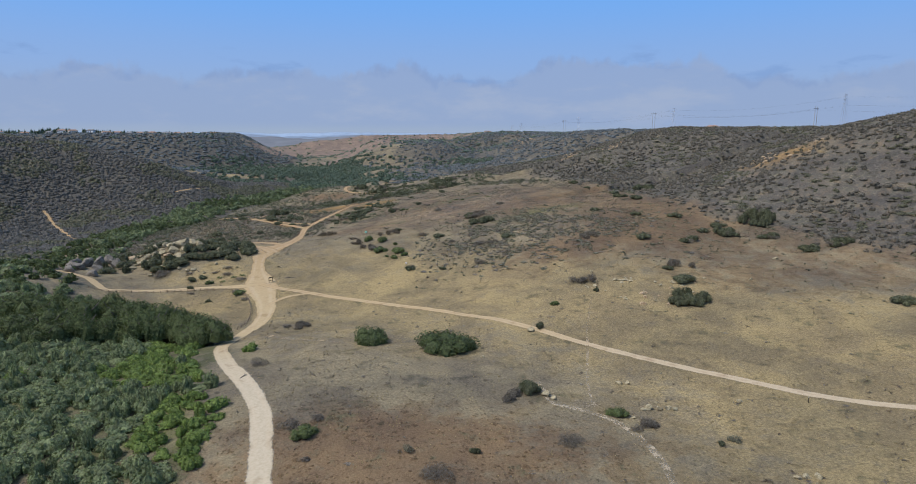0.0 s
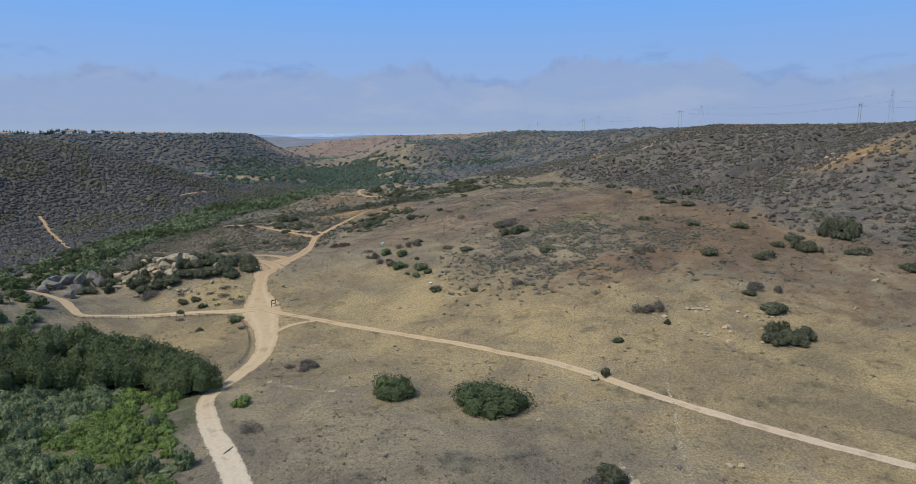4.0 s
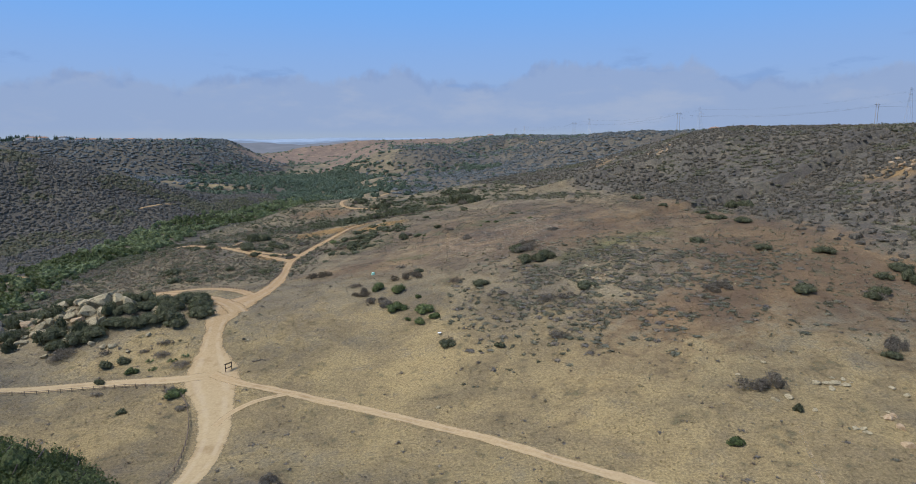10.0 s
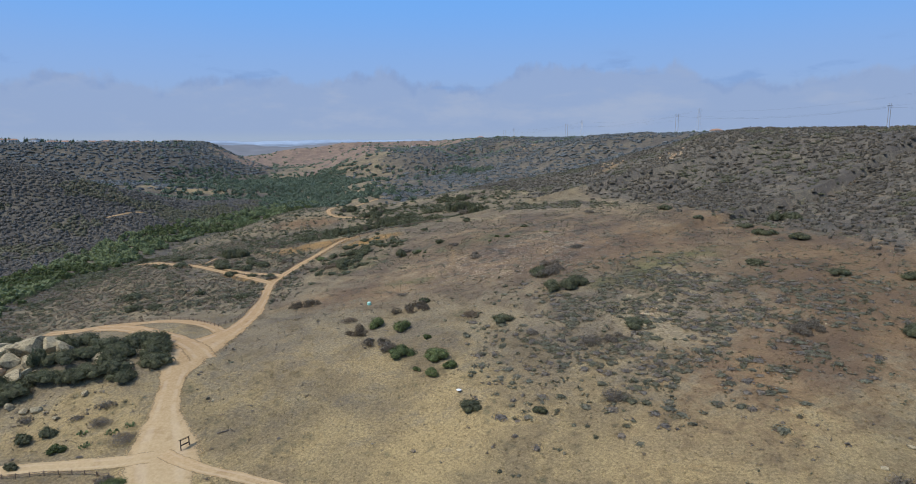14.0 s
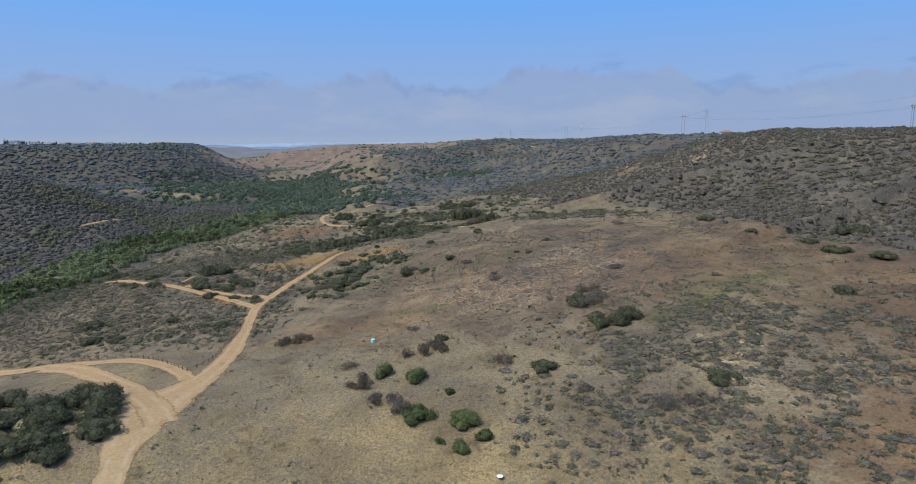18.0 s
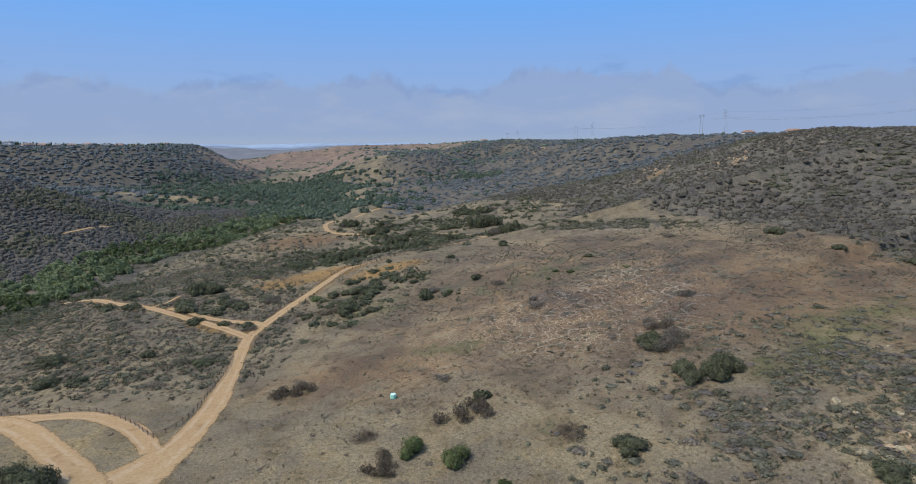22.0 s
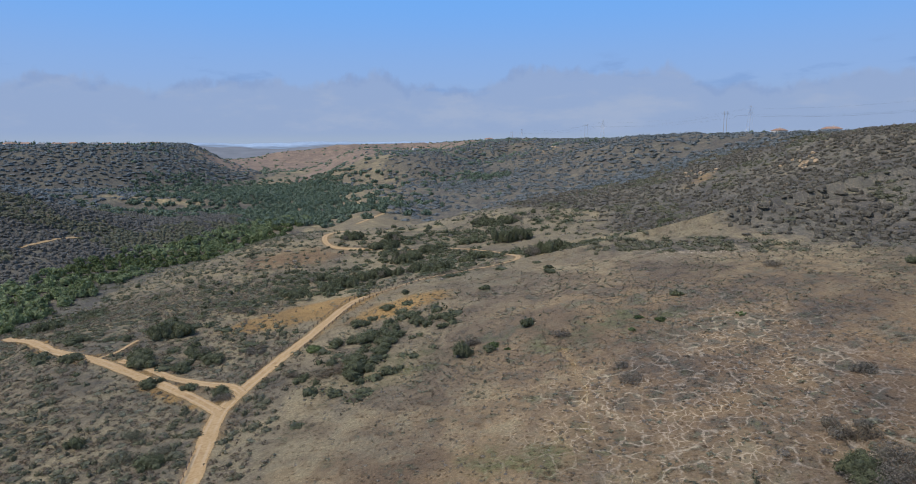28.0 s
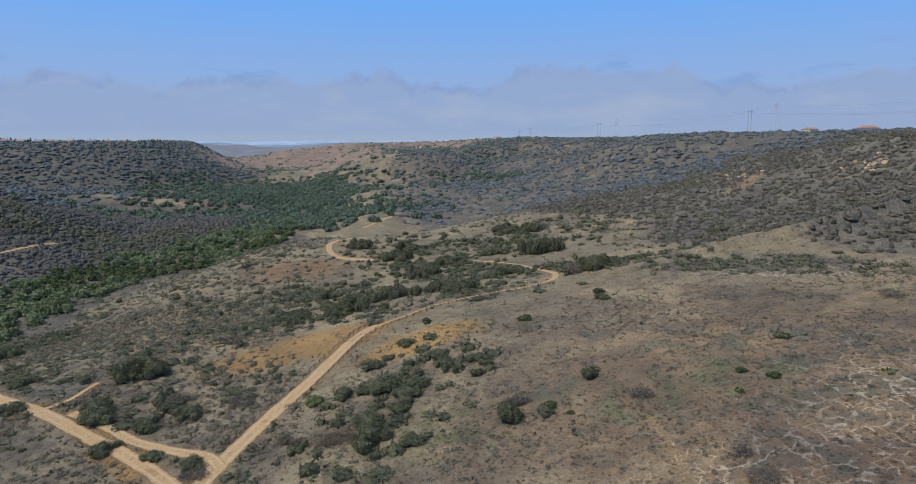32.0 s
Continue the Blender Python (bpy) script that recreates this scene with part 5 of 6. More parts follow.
for spots in (JUNCTION_BUSHES, SOUTH_BUSHES, SOUTHEAST_BUSHES, MEADOW_BUSHES, SLOPE_BUSHES, MOUND_BUSHES, SHELF_NORTH_BUSHES, NORTH_BUSHES, SHELF_BUSHES, LOOP_BUSHES):
    for x, y, wide, high, kind in spots:
        if wide > (7.5 if kind in ("grey", "brown") else 30 if kind == "oakbush" else 10):
            for k in range(max(5, int(wide / 1.7))):
                q, far = rng.uniform(0, 6.28), math.sqrt(rng.uniform(0, 1)) * wide
                bush(x + math.cos(q) * far * 0.36, y + math.sin(q) * far * 0.26, min(wide * 0.55, rng.uniform(2.5, 4.5) if kind in ("grey", "brown") else rng.uniform(4.4, 7.4)), high * rng.uniform(0.45, 0.85), kind if rng.uniform() > 0.18 else "grey")
        else:
            bush(x, y, wide, high, kind)
for x, y in ((-36, 23), (-24, 24), (-19, 32), (-37, 33), (-34, 38), (-29, 42), (-26, 48), (-43, 24), (-30, 31), (-22, 40), (-51, 18), (-59, 21), (-68, 34), (-31, 51), (-40, 40), (-47, 21), (-27, 27), (-21, 36), (-33, 26), (-30, 36), (-24, 44), (-41, 30), (-56, 15), (-74, 22), (-64, 44), (-84, 44), (-78, 14), (-72, 46), (-92, 48)):
    bush(x, y, rng.uniform(6.5, 10), rng.uniform(3.0, 4.8), "dark")
for x, y in ((-47, 29), (-60, 25), (-66, 34), (-56, 32), (-72, 24), (-45, 38), (-79, 31), (-53, 22), (-63, 19), (-83, 22), (-90, 30), (-86, 40), (-70, 15)):
    bush(x, y, rng.uniform(3.8, 6), rng.uniform(3.4, 5.0), "dark" if rng.uniform() > 0.3 else "pale")


def oak(x, y, wide, high):
    ob = thing("live_oak", "dark green live oak with a dense domed crown", "tree", x, y, rng.uniform(0, 6.28), "oaks by the road", sink=0.15)
    bm = bmesh.new()
    rod(bm, (0, 0, -0.3), (0.15, 0.1, high * 0.3), wide * 0.055, wide * 0.04, 9)
    part("trunk", bm, M_BARK, ob, "short grey furrowed trunk")
    for q in np.arange(5) * 1.26 + rng.uniform(0, 1):
        bm = bmesh.new()
        a, b = Vector((0.12, 0.08, high * 0.26)), Vector((math.cos(q) * wide * 0.22, math.sin(q) * wide * 0.22, high * 0.52))
        rod(bm, a, b, wide * 0.028, wide * 0.018, 6)
        rod(bm, b, b + Vector((math.cos(q + 0.4) * wide * 0.14, math.sin(q + 0.4) * wide * 0.14, high * 0.2)), wide * 0.018, wide * 0.006, 6)
        part("limb", bm, M_BARK, ob)
    part("crown", CROWNS["tree", 1][rng.integers(4)], None, ob, at=(0, 0, high * 0.12), scale=(wide * 0.56, wide * 0.56 * rng.uniform(0.85, 1.1), high * 0.9))


for x, y, wide, high in ((3, -71, 10, 7.5), (-6, -69, 9, 6.5), (-15, -65, 10, 7), (-22, -68, 11, 8), (-30, -66, 11, 8.5), (-35, -73, 10, 7), (-43, -70, 11, 7.5), (-52, -70, 10, 7), (-22, -55, 11, 8.5),
                         (-38, -54, 12, 8), (-12, -57, 9, 6.5), (-31, -56, 11, 8), (-50, -58, 11, 7.5), (-60, -64, 10, 7), (-46, -78, 9, 6), (-68, -58, 11, 7), (-58, -74, 10, 6.5), (-8, -62, 9, 6), (-26, -61, 11, 8.5), (-46, -47, 10, 7), (-33, -46, 10, 7), (-21, -47, 9, 6.5), (-58, -50, 10, 7)):
    oak(x + rng.uniform(-2, 2), y + rng.uniform(-3, 3), wide * rng.uniform(1.1, 1.55), high * rng.uniform(1.15, 1.6))

# Boulders
BOULDERS = {}
for mat in (M_ROCK, M_ROCKDARK, M_ROCKTAN):
    BOULDERS[mat.name] = []
    for _ in range(6):
        bm = bmesh.new()
        bmesh.ops.create_icosphere(bm, subdivisions=3, radius=1)
        cuts = [(Vector(rng.normal(size=3)).normalized(), rng.uniform(0.5, 0.8)) for _ in range(13)]
        off = Vector(rng.uniform(-50, 50, 3))
        for v in bm.verts:
            for n, far in cuts:
                over = v.co.dot(n) - far
                if over > 0:
                    v.co -= n * over
            v.co *= 1 + 0.09 * noise.noise(v.co * 1.3 + off) + 0.045 * noise.noise(v.co * 6 + off)
        me = bpy.data.meshes.new("boulder")
        bm.to_mesh(me)
        bm.free()
        me.materials.append(mat)
        BOULDERS[mat.name].append(me)


def boulder(x, y, wide, mat, label, group, lift=0.3, flat=0.72):
    ob = new("boulder", BOULDERS[mat.name][rng.integers(6)])
    r = wide * 0.48
    ob.scale = (r * rng.uniform(0.85, 1.15), r * rng.uniform(0.7, 1.0), r * flat * rng.uniform(0.8, 1.15))
    ob.rotation_euler = (rng.uniform(-0.25, 0.25), rng.uniform(-0.25, 0.25), rng.uniform(0, 6.28))
    ob.location = (x, y, float(land(x, y)) + ob.scale.z * lift)
    tagged(ob, label, "boulder", group)


PILE = [(-52, 36, 11), (-69, 40.5, 6), (-67.6, 27.7, 4.4), (-63.9, 22.3, 4.9), (-77, 27.4, 4.2), (-69.2, 19.5, 4.6), (-46.3, 16, 3.1), (-39.3, 14.2, 2.8), (-55.7, 27.4, 5), (-50.2, 25.4, 5.6), (-42.1, 24.7, 4),
        (-43.5, 34.6, 6), (-32.7, 31.3, 3.8), (-54.5, 18.7, 3.8), (-66.3, 29.2, 4.8), (-63.8, 31, 3.6), (-74.7, 31.3, 5.4), (-33, 11, 1.8), (-54.9, 31, 5.6), (-49.2, 29.5, 5), (-58, 36, 6.5), (-60.2, 30.2, 4), (-67.8, 23.9, 2.9), (-58.8, 17.7, 2.4), (-80, 36, 5), (-47, 36, 7), (-62, 40, 6)]
for n, (x, y, wide) in enumerate(PILE):
    boulder(x, y, wide * 1.08, M_ROCKTAN if n in (8, 16) else M_ROCK, "pale weathered granite boulder in a rocky outcrop" if wide < 6.2 else "huge pale granite slab crowning the outcrop", "outcrop boulders", 0.35)
for x, y, wide in ((-97, 31.9, 9), (-83, 15.5, 7), (-95, 18.2, 7.5), (-91, 38.9, 6.7), (-80, 5.4, 5.6), (-79, 24, 6.4), (-91, 6.9, 6.2), (-88, 26, 8), (-100, 24, 7), (-86, 33, 6), (-104, 34, 7)):
    boulder(x, y, wide, M_ROCKDARK, "dark cracked granite block above the creek", "creek bluff rocks", 0.45, 1.0)
for _ in range(56):
    x, y = rng.normal(-61, 14), rng.normal(29, 9)
    boulder(x, y, rng.uniform(1.0, 3.8), M_ROCK, "small pale granite boulder on the outcrop slope", "outcrop boulders", 0.25)
MEADOW_ROCKS = [(103.6, -79.4, 3.2), (123.6, -132.5, 2.6), (126, -133, 1.8), (128.1, -132.8, 2.1), (129.4, -133.2, 1.8), (120.8, -118.5, 2), (122.9, -118.3, 1.6), (140.8, -163.9, 1.8), (142.4, -163.8, 1.8), (144.4, -164.1, 2.1),
                (146, -130.6, 1.5), (101, -125, 2.7), (102.4, -127, 1.8), (-0.4, 15.7, 1.5), (1.1, 14.8, 1.1), (-4.2, 19.6, 0.9), (58.5, -28.5, 1.3), (133.8, 63.3, 1.0), (66, -108, 1.0), (87, -100, 1.4)]
for x, y, wide in MEADOW_ROCKS:
    boulder(x, y, wide, M_ROCK, "pale rounded boulder lying in dry grass", "meadow boulders", 0.35)
SLOPE_ROCKS = [(143.4, -43.6, 3.4), (140, -43, 2.6), (145.5, -44.6, 2.6), (142, -45.4, 2.2), (134.1, -52.5, 1.7), (145.9, -56.8, 2.3), (146.1, -59.9, 2.8), (143.5, -65, 3.3), (131.8, -47.6, 2.8), (128.6, -47.8, 2), (133.6, -33, 2.1), (125.8, -37.3, 1.8),
               (166.8, -59.2, 3.5), (163.8, -57, 2.5), (160, -47.8, 2.5), (106.6, 27.2, 2.4), (109.6, 29, 2.1), (136.8, 12.2, 1.3), (108.6, 29.7, 3.3), (111.7, 32.1, 2.6), (106.1, 32.8, 2.3), (108.9, 26.2, 2), (118.3, 40.4, 2), (104.6, 25.6, 1.7), (246, -10, 4.5), (212, -22, 3)]
for n, (x, y, wide) in enumerate(SLOPE_ROCKS):
    boulder(x, y, wide, M_ROCKTAN if n in (5, 6, 7) else M_ROCK, "half-buried pale rock slab on the slope", "slope rocks", 0.1, 0.55)
for cx, cy, far in ((210, 384, 12), (239, 326, 7), (281, 108, 16), (244, 1030, 26)):
    for _ in range(16):
        boulder(cx + rng.normal(0, far * 0.6), cy + rng.normal(0, far), rng.uniform(1.5, 4.5) * (1 + (cy > 900)), M_ROCKTAN, "rusty orange rock breaking out of the brushy slope", "rusty outcrops", 0.25, 0.7)
for cx, cy, spread, count in ((111, 31, 4.5, 13), (119, 41, 3.5, 5), (99, 49, 2.5, 3), (144, -44, 3, 5), (150, -60, 7, 12), (160, -50, 6, 7), (171, -48, 7, 5), (124, -132, 4, 4), (246, -8, 6, 4)):
    for _ in range(count):
        boulder(cx + rng.normal(0, spread), cy + rng.normal(0, spread * 0.6), rng.uniform(0.7, 2.2), M_ROCK if rng.uniform() > 0.25 else M_ROCKTAN, "pale weathered slab breaking through thin soil", "slab clusters", 0.2, 0.5)
for _ in range(22):
    x, y = rng.uniform(80, 215), rng.uniform(-70, 190)
    boulder(x, y, rng.uniform(0.5, 1.1), M_ROCK, "small pale stone among the scrub", "slope stones", 0.2, 0.6)


# Rail fences
def fence_meshes():
    bm = bmesh.new()
    rod(bm, (0, 0, -0.4), (0, 0, 1.08), 0.1, 0.088, 8)
    post = bpy.data.meshes.new("post")
    bm.to_mesh(post)
    bm.free()
    bm = bmesh.new()
    rod(bm, (0, 0, 0), (1, 0, 0), 0.062, 0.052, 7)
    rail = bpy.data.meshes.new("rail")
    bm.to_mesh(rail)
    bm.free()
    post.materials.append(M_WOOD)
    rail.materials.append(M_WOOD)
    return post, rail


POST, RAIL = fence_meshes()


def fence(line, label, gap=2.7):
    c = smooth_course(line, 0.3)
    run = np.r_[0, np.cumsum(np.hypot(*np.diff(c, axis=0).T))]
    n = max(2, int(run[-1] / gap))
    px, py = np.interp(np.linspace(0, run[-1], n + 1), run, c[:, 0]), np.interp(np.linspace(0, run[-1], n + 1), run, c[:, 1])
    pz = land(px, py)
    ob = thing("rail_fence", label, "fence", float(px[0]), float(py[0]))
    base = Vector(ob.location)
    spots = [Vector((a, b, d)) for a, b, d in zip(px, py, pz)]
    for s in spots:
        p = part("post", POST, None, ob, at=s - base, turn=rng.uniform(0, 6))
        p.rotation_euler = (rng.uniform(-0.04, 0.04), rng.uniform(-0.04, 0.04), rng.uniform(0, 6))
    for a, b in zip(spots, spots[1:]):
        for high in (0.48, 0.88):
            u, v = a + Vector((0, 0, high + rng.uniform(-0.05, 0.05))), b + Vector((0, 0, high + rng.uniform(-0.05, 0.05)))
            r = part("rail", RAIL, None, ob, at=u - base)
            r.rotation_euler = (v - u).to_track_quat("X", "Z").to_euler()
            r.scale = ((v - u).length, 1, 1)


def beside(line, off):
    c = np.array(line, float)
    t = np.gradient(c, axis=0)
    t /= np.hypot(*t.T)[:, None]
    return [(float(a), float(b)) for a, b in c + np.stack([t[:, 1], -t[:, 0]], 1) * off]


FENCED = MAIN[27:-1] + TAIL + [(56, 232.6), (62, 233.6)]
fence(beside(FENCED, -2.7), "weathered two-rail wooden fence lining the dirt road")
fence(beside(FENCED[1:], 2.7), "weathered wooden rail fence on the road's far side")
fence([(-15.5, 124), (-14, 114.7), (-12.9, 100), (-11.6, 86), (-11.9, 74), (-14.6, 68.5)], "weathered rail fence beside the wide dirt road")
fence([(-14.6, 68.5), (-18, 72.2), (-25, 80.3), (-37, 90.4), (-47, 93.8), (-54, 95.2), (-66, 99)], "curving weathered rail fence along the side track")
fence([(3.2, -55), (4.2, -48), (2.6, -38), (0, -29), (-3.5, -20.7), (-7, -14.8), (-11.2, -10)], "low rail fence curving along the road edge")
fence([(-11.2, -10), (-19, -8.2), (-28, -8), (-38.5, -8.3), (-54, -12), (-64, -16.6), (-70, -16)], "low wooden rail fence beside the sandy path")


# The trailhead kiosk
def kiosk(x, y):
    ob = thing("trail_kiosk", "dark timber trail kiosk, two posts under a tilted panel", "sign", x, y, math.atan2(0.84, 0.54))
    ob.scale = (0.88, 0.88, 0.85)
    for side in (-1, 1):
        bm = bmesh.new()
        box(bm, (0.19, 0.19, 2.9), (side * 1.15, 0, 1.2))
        part("post", soft(bm, 0.015), M_KIOSK, ob)
    bm = bmesh.new()
    box(bm, (2.3, 0.1, 0.3), (0, 0, 1.15))
    part("crossboard", soft(bm, 0.012), M_KIOSK, ob, "dark lower board")
    bm = bmesh.new()
    box(bm, (3.0, 0.75, 0.07), m=Matrix.Translation((0, 0.08, 2.62)) @ Matrix.Rotation(-0.6, 4, "X"))
    roof = part("sloping_panel", soft(bm, 0.012), M_KIOSK, ob, "tilted dark panel")
    bm = bmesh.new()
    box(bm, (0.7, 0.45, 0.012), m=Matrix.Translation((-0.7, 0.08, 2.62)) @ Matrix.Rotation(-0.6, 4, "X") @ Matrix.Translation((0, 0, 0.045)))
    part("notice", bm, M_WOOD, roof, "faded notice")
    bm = bmesh.new()
    box(bm, (2.6, 0.12, 0.16), (0, 0, 2.42))
    part("beam", soft(bm, 0.012), M_KIOSK, ob)


kiosk(0.9, -2.6)


def drum(x, y):
    ob = thing("water_drum", "pale turquoise plastic drum standing in dry grass", "drum", x, y, 0.4)
    bm = bmesh.new()
    for a, b, r0, r1 in ((0, 0.08, 0.6, 0.64), (0.08, 0.42, 0.64, 0.64), (0.42, 0.48, 0.66, 0.66), (0.48, 0.86, 0.64, 0.63), (0.86, 0.95, 0.63, 0.58)):
        rod(bm, (0, 0, a), (0, 0, b), r0, r1, 28)
    part("shell", bm, M_DRUM, ob)
    bm = bmesh.new()
    rod(bm, (0, 0, 0.94), (0, 0, 1.0), 0.55, 0.5, 28)
    part("lid", bm, M_DRUMTOP, ob, "white lid")
    bm = bmesh.new()
    rod(bm, (0.15, 0.1, 1.0), (0.15, 0.1, 1.06), 0.13, 0.12, 14)
    part("cap", bm, M_DRUM, ob)


drum(33.2, 72.6)

ob = thing("white_disc", "white round plastic disc on a short stub post", "disc", 59.1, 9.6)
bm = bmesh.new()
rod(bm, (0, 0, -0.2), (0, 0, 0.5), 0.07, 0.06, 10)
part("post", bm, M_WOOD, ob, "short grey stub post")
bm = bmesh.new()
rod(bm, (0, 0, 0.5), (0, 0, 0.56), 0.55, 0.58, 24)
rod(bm, (0, 0, 0.56), (0, 0, 0.62), 0.5, 0.3, 24)
part("disc", bm, M_PLASTIC, ob)

ob = thing("trail_marker", "thin wooden trail marker post beside the path", "post", 161.2, -132.6)
bm = bmesh.new()
box(bm, (0.12, 0.12, 1.5), (0, 0, 0.6))
part("post", soft(bm, 0.012), M_KIOSK, ob)
bm = bmesh.new()
box(bm, (0.13, 0.13, 0.3), (0, 0, 1.45))
part("band", soft(bm, 0.012), M_NOTICE, ob, "pale reflective band")

for x, y, turn in ((7.5, 2.5, 0.5), (24, -112, 1.2)):
    ob = thing("fallen_branch", "bleached dead branch lying on dry ground", "log", x, y, turn)
    bm = bmesh.new()
    rod(bm, (-1.6, 0, 0.14), (1.2, 0.2, 0.16), 0.13, 0.08, 8)
    part("log", bm, M_BARK, ob)
    for a, b in (((0.2, 0.1, 0.16), (1.1, 0.9, 0.3)), ((-0.5, 0, 0.15), (0.2, -0.7, 0.22))):
        bm = bmesh.new()
        rod(bm, a, b, 0.06, 0.025, 6)
        part("twig", bm, M_BARK, ob)

PAD = bmesh.new()
bmesh.ops.create_icosphere(PAD, subdivisions=2, radius=1, matrix=Matrix.Translation((0, 0, 0.95)) @ Matrix.Diagonal((0.75, 0.2, 1, 1)))
PAD_MESH = bpy.data.meshes.new("pad")
PAD.to_mesh(PAD_MESH)
PAD.free()
PAD_MESH.polygons.foreach_set("use_smooth", np.ones(len(PAD_MESH.polygons), bool))
PAD_MESH.materials.append(M_CACTUS)
for x, y, wide in ((81, 143, 1.2), (105.5, 139.6, 1.6), (-17.4, 4.3, 2.0), (-21, 0.5, 1.8), (-14.5, 6.5, 1.6), (-24, 5, 1.4), (-74, 30, 1.6), (-71, 26, 1.6), (-79, 32, 1.5)):
    ob = thing("prickly_pear", "yellow-green prickly pear cactus clump", "cactus", x, y, 0, "cacti")
    for _ in range(22):
        q, r = rng.uniform(0, 6.28), wide * math.sqrt(rng.uniform(0, 1)) * 0.7
        s = rng.uniform(0.2, 0.34)
        p = part("pad", PAD_MESH, None, ob, at=(math.cos(q) * r, math.sin(q) * r, rng.uniform(-0.05, 0.5) * (1.1 - r / wide)), scale=(s, s, s))
        p.rotation_euler = (rng.uniform(-0.5, 0.5), rng.uniform(-0.5, 0.5), rng.uniform(0, 6.28))


# Power line along the mesa rim
def h_frame(x, y, top, turn):
    high = top - float(land(x, y))
    ob = thing("power_pole", "two-legged timber power pole with crossarm on the rim", "pole", x, y, turn, "power poles")
    for side in (-1, 1):
        bm = bmesh.new()
        rod(bm, (side * 2.6, 0, -1), (side * 2.3, 0, high), 0.34, 0.24, 9)
        part("pole", bm, M_POLE, ob)
    bm = bmesh.new()
    box(bm, (11, 0.3, 0.42), (0, 0, high - 2.2))
    part("crossarm", bm, M_POLE, ob)
    for a in (-5, 0, 5):
        bm = bmesh.new()
        for k in range(6):
            rod(bm, (a, 0, high - 2.5 - 0.25 * k), (a, 0, high - 2.62 - 0.25 * k), 0.16, 0.12, 8)
        rod(bm, (a, 0, high - 2.4), (a, 0, high - 4.0), 0.04, 0.04, 5)
        part("insulator", bm, M_STEEL, ob)
    return [(x + math.cos(turn) * a, y + math.sin(turn) * a, top - 4.0) for a in (-5, 0, 5)]


def lattice_tower(x, y, top, turn):
    high = top - float(land(x, y))
    ob = thing("transmission_tower", "steel lattice transmission tower on the mesa rim", "tower", x, y, turn, "towers")
    wide = lambda s: 3.2 * (1 - s) ** 1.3 + 0.7
    levels = [0, 0.16, 0.31, 0.45, 0.58, 0.69, 0.79, 0.88, 1.0]
    for cx, cy in ((-1, -1), (-1, 1), (1, -1), (1, 1)):
        bm = bmesh.new()
        for a, b in zip(levels, levels[1:]):
            rod(bm, (cx * wide(a), cy * wide(a), a * high - (0.6 if a == 0 else 0)), (cx * wide(b), cy * wide(b), b * high), 0.1, 0.08, 5)
        part("leg", bm, M_STEEL, ob)
    for face in range(4):
        bm = bmesh.new()
        for a, b in zip(levels, levels[1:]):
            u, v = wide(a), wide(b)
            for s in (-1, 1):
                rod(bm, (s * u, -u, a * high), (-s * v, -v, b * high), 0.04, 0.04, 4)
        part("bracing", bm, M_STEEL, ob, turn=face * math.pi / 2)
    for level, reach in ((0.72, 6.5), (0.83, 5.5), (0.94, 4.5)):
        bm = bmesh.new()
        for s in (-1, 1):
            for w in (-0.7, 0.7):
                rod(bm, (s * 0.8, w, level * high), (s * reach, 0, level * high + 0.2), 0.09, 0.07, 4)
            rod(bm, (s * 0.8, 0, level * high + 1.6), (s * reach, 0, level * high + 0.2), 0.07, 0.06, 4)
        part("crossarm", bm, M_STEEL, ob)
    return [(x + math.cos(turn) * s * r, y + math.sin(turn) * s * r, land(x, y) + k * high - 1.5) for k, r in ((0.72, 6.5), (0.94, 4.5)) for s in (-1, 1)]


def wires(a, b, sag):
    ob = thing("power_line", "span of thin power cables between poles", "cable", a[0][0], a[0][1], z=a[0][2])
    base = Vector(ob.location)
    for u, v in zip(a, b):
        u, v = Vector(u) - base, Vector(v) - base
        bm, rings = bmesh.new(), []
        for k in range(17):
            c = u.lerp(v, k / 16) - Vector((0, 0, 4 * sag * (k / 16) * (1 - k / 16)))
            rings.append([bm.verts.new(c + Vector((0.022 * math.cos(q), 0, 0.022 * math.sin(q)))) for q in (0.5, 2.6, 4.7)])
        for a0, b0 in zip(rings, rings[1:]):
            for i in range(3):
                bm.faces.new((a0[i], a0[i - 1], b0[i - 1], b0[i]))
        part("cable", bm, M_WIRE, ob)


POLES = [h_frame(x, y, top, turn) for x, y, top, turn in ((840, 200, 96, 0.8), (538, 502, 98, 0.5), (441, 812, 101, 0.3), (362, 1205, 96, 0.2), (300, 1750, 92, 0.2))]
TOWERS = [lattice_tower(x, y, top, turn) for x, y, top, turn in ((880, 190, 118, 0.8), (571, 498, 114, 0.5), (475, 812, 109, 0.3), (398, 1215, 104, 0.2), (330, 1760, 98, 0.2))]
for row in (POLES, TOWERS):
    for a, b in zip(row, row[1:]):
        wires(a, b, 7)


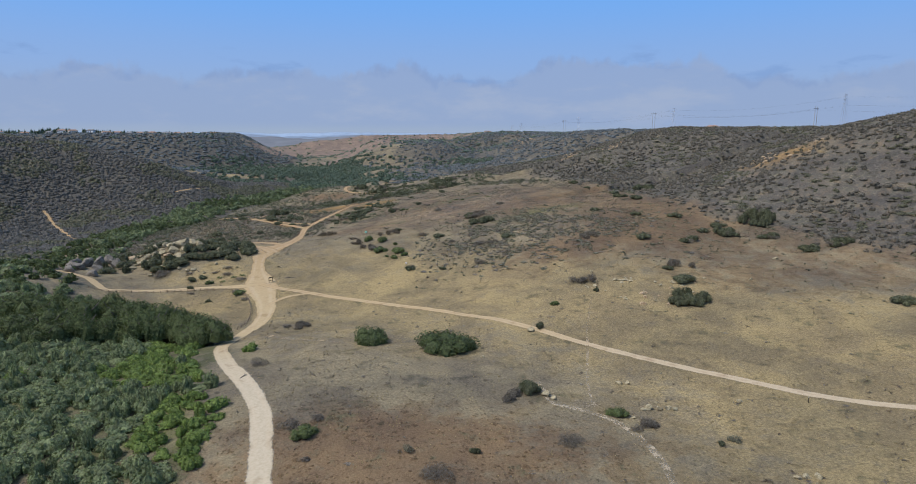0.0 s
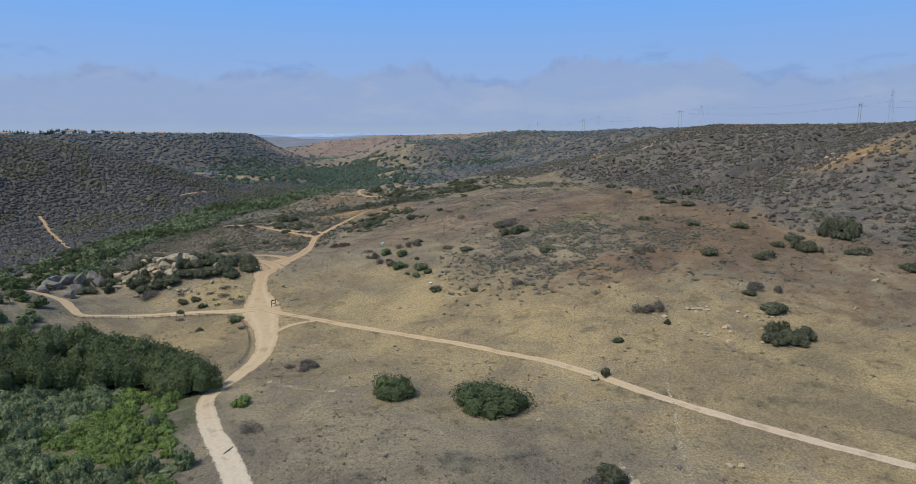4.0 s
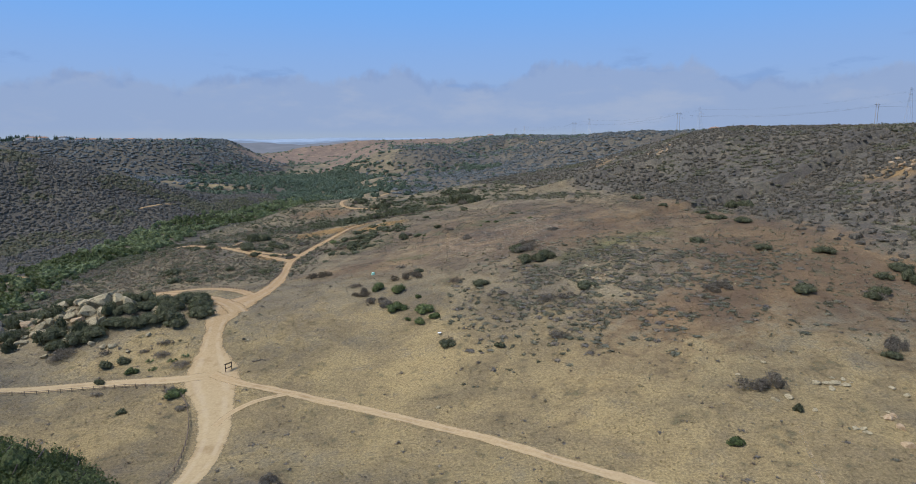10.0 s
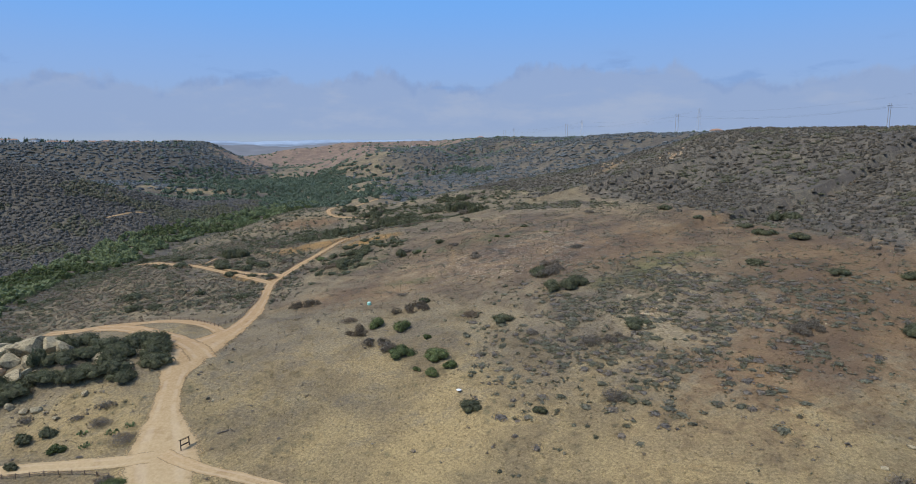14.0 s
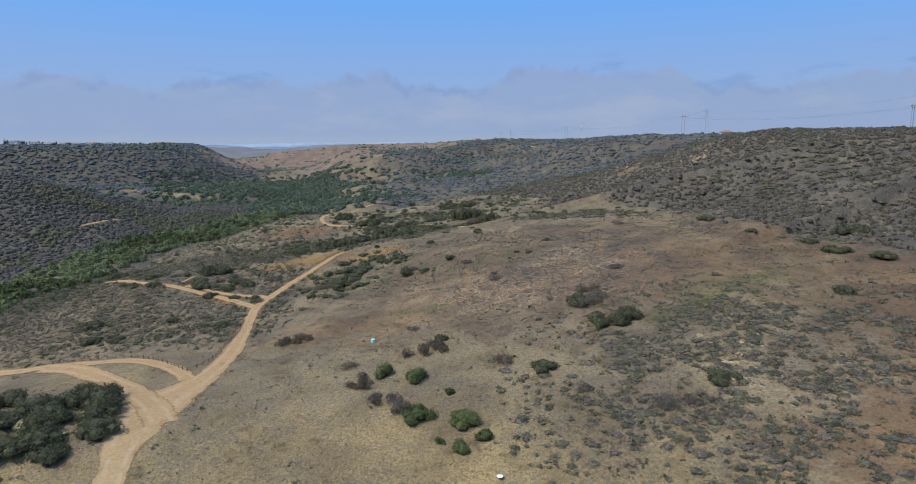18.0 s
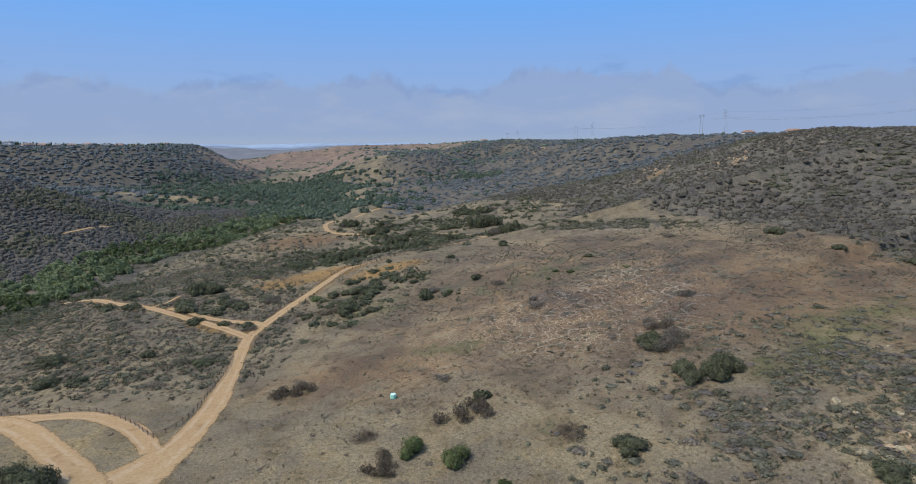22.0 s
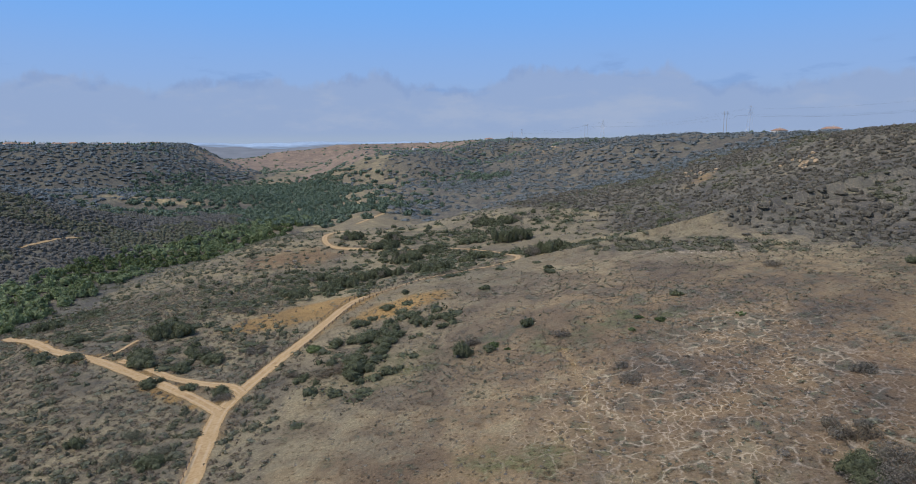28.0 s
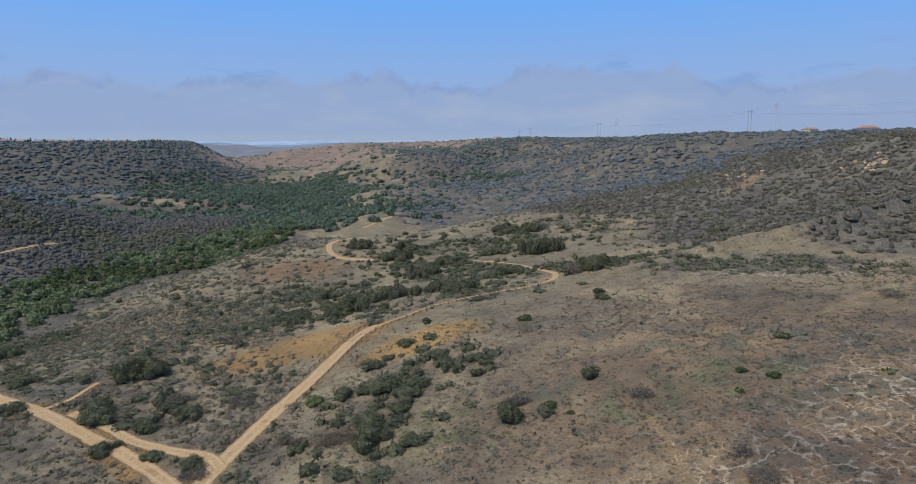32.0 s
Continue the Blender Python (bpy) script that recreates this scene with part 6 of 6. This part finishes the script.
# Houses on the rims
def house(x, y, wide, deep, high, turn, wall, roof, label):
    ob = thing("house", label, "house", x, y, turn, "rim houses", sink=0.6)
    bm = bmesh.new()
    box(bm, (wide, deep, high + 1), (0, 0, high / 2))
    part("wall", bm, wall, ob)
    bm = bmesh.new()
    w, d, e, top = wide / 2 + 0.6, deep / 2 + 0.6, high + 0.45, high + 0.45 + deep * 0.22
    v = [bm.verts.new(p) for p in ((-w, -d, e), (w, -d, e), (w, d, e), (-w, d, e), (-w * 0.7, 0, top), (w * 0.7, 0, top), (-w, -d, e + 0.2), (w, -d, e + 0.2), (w, d, e + 0.2), (-w, d, e + 0.2))]
    for f in ((0, 3, 2, 1), (0, 1, 7, 6), (1, 2, 8, 7), (2, 3, 9, 8), (3, 0, 6, 9), (6, 7, 5, 4), (8, 9, 4, 5), (7, 8, 5), (9, 6, 4)):
        bm.faces.new([v[i] for i in f])
    p = part("roof", bm, roof, ob)
    bm = bmesh.new()
    box(bm, (0.9, 0.9, 2.4), (wide * 0.2, deep * 0.15, top))
    part("chimney", bm, wall, p)
    rows = 2 if high > 4.5 else 1
    for r in range(rows):
        for k in range(int(wide // 4)):
            bm = bmesh.new()
            box(bm, (1.6, 0.12, 1.3), (-wide / 2 + 2.2 + 4 * k, -deep / 2 - 0.05, 1.7 + 2.9 * r))
            part("window", bm, M_WINDOW, ob)


for n in range(20):
    s = n / 19
    x, y = float(np.interp(s, (0, 0.3, 0.55, 0.8, 1), (-1000, -760, -640, -560, -500))) + rng.uniform(-6, 6), float(np.interp(s, (0, 0.3, 0.55, 0.8, 1), (982, 1062, 1102, 1194, 1335))) + rng.uniform(-8, 8)
    tall = rng.uniform(4.4, 7.4)
    house(x, y, rng.uniform(12, 19), rng.uniform(9, 12), tall, rng.uniform(-0.5, 0.9), (M_STUCCO, M_WHITEWALL)[n % 2], (M_TILE, M_SLATE)[n % 3 == 0], ("two-storey" if tall > 4.5 else "low") + (" white" if n % 2 else " beige") + " stucco house with pitched roof on the rim")
for x, y in ((470, 640), (500, 690), (452, 705), (560, 610), (80, 1462), (112, 1452), (30, 1600), (-10, 1760), (-45, 1880), (58, 1490), (150, 1440), (196, 1416)):
    tall = rng.uniform(3.4, 5.5)
    house(x, y, rng.uniform(11, 18), rng.uniform(9, 12), tall, rng.uniform(-0.4, 0.6), M_STUCCO, M_TILE, "beige stucco house with a clay tile roof on the mesa")
rng = np.random.default_rng(31)
SPIRES = []
for _ in range(4):
    form = clump(rng, 60, 0.2, 3, 1.0)
    form[:, :, :2] *= (1.15 - 0.75 * np.clip(form[:, :, 2:], 0, 1))
    SPIRES.append(form)
s = rng.uniform(0, 1, 420) ** 1.3
x, y = np.interp(s, (0, 0.3, 0.55, 0.8, 1), (-1000, -760, -640, -560, -500)) + rng.normal(0, 9, 420), np.interp(s, (0, 0.3, 0.55, 0.8, 1), (995, 1078, 1118, 1208, 1345)) + rng.normal(0, 10, 420)
spread_plants("rim_trees", "row of dark pines and eucalyptus along the mesa rim", "trees", M_HAZETREE, SPIRES + TREETOPS[:2], x, y, rng.uniform(2.0, 4.4, 420), rng.uniform(7, 15, 420) * (1.15 - 0.45 * s), rng)
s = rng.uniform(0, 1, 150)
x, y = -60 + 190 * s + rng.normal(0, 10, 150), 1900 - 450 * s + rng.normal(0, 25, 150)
spread_plants("mesa_trees", "dark trees between houses on the far mesa", "trees", M_HAZETREE, SPIRES + TREETOPS[:3], x, y, rng.uniform(2, 5, 150), rng.uniform(3, 8, 150), rng)
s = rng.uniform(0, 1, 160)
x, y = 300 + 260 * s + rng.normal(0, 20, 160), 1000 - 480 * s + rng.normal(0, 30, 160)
spread_plants("rim_shrubs", "dark shrubs and small trees on the mesa rim", "trees", M_HAZETREE, TREETOPS, x, y, rng.uniform(1.5, 4, 160), rng.uniform(1.5, 5, 160), rng)


# Far hills that close the view, distance haze painted into each ridge's base colour
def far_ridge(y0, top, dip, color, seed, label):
    m, nt, b = shader("hazed_far_hills", 1.0, 0.0)
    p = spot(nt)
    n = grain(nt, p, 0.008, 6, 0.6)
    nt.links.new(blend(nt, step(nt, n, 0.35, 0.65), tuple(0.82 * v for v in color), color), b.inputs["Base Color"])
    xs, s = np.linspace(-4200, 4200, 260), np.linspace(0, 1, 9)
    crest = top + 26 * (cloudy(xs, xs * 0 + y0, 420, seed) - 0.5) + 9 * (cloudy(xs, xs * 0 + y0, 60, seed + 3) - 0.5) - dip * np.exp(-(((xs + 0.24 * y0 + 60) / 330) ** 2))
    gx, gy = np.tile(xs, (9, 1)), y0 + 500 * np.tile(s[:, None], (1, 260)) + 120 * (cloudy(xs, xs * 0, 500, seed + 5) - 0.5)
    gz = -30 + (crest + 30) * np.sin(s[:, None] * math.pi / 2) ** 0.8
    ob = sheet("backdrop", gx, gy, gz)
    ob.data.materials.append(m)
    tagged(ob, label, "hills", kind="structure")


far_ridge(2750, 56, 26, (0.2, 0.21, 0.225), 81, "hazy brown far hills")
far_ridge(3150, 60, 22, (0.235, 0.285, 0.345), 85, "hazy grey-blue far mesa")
far_ridge(3700, 71, 2, (0.32, 0.4, 0.5), 89, "hills on the horizon tinted pale blue with haze")
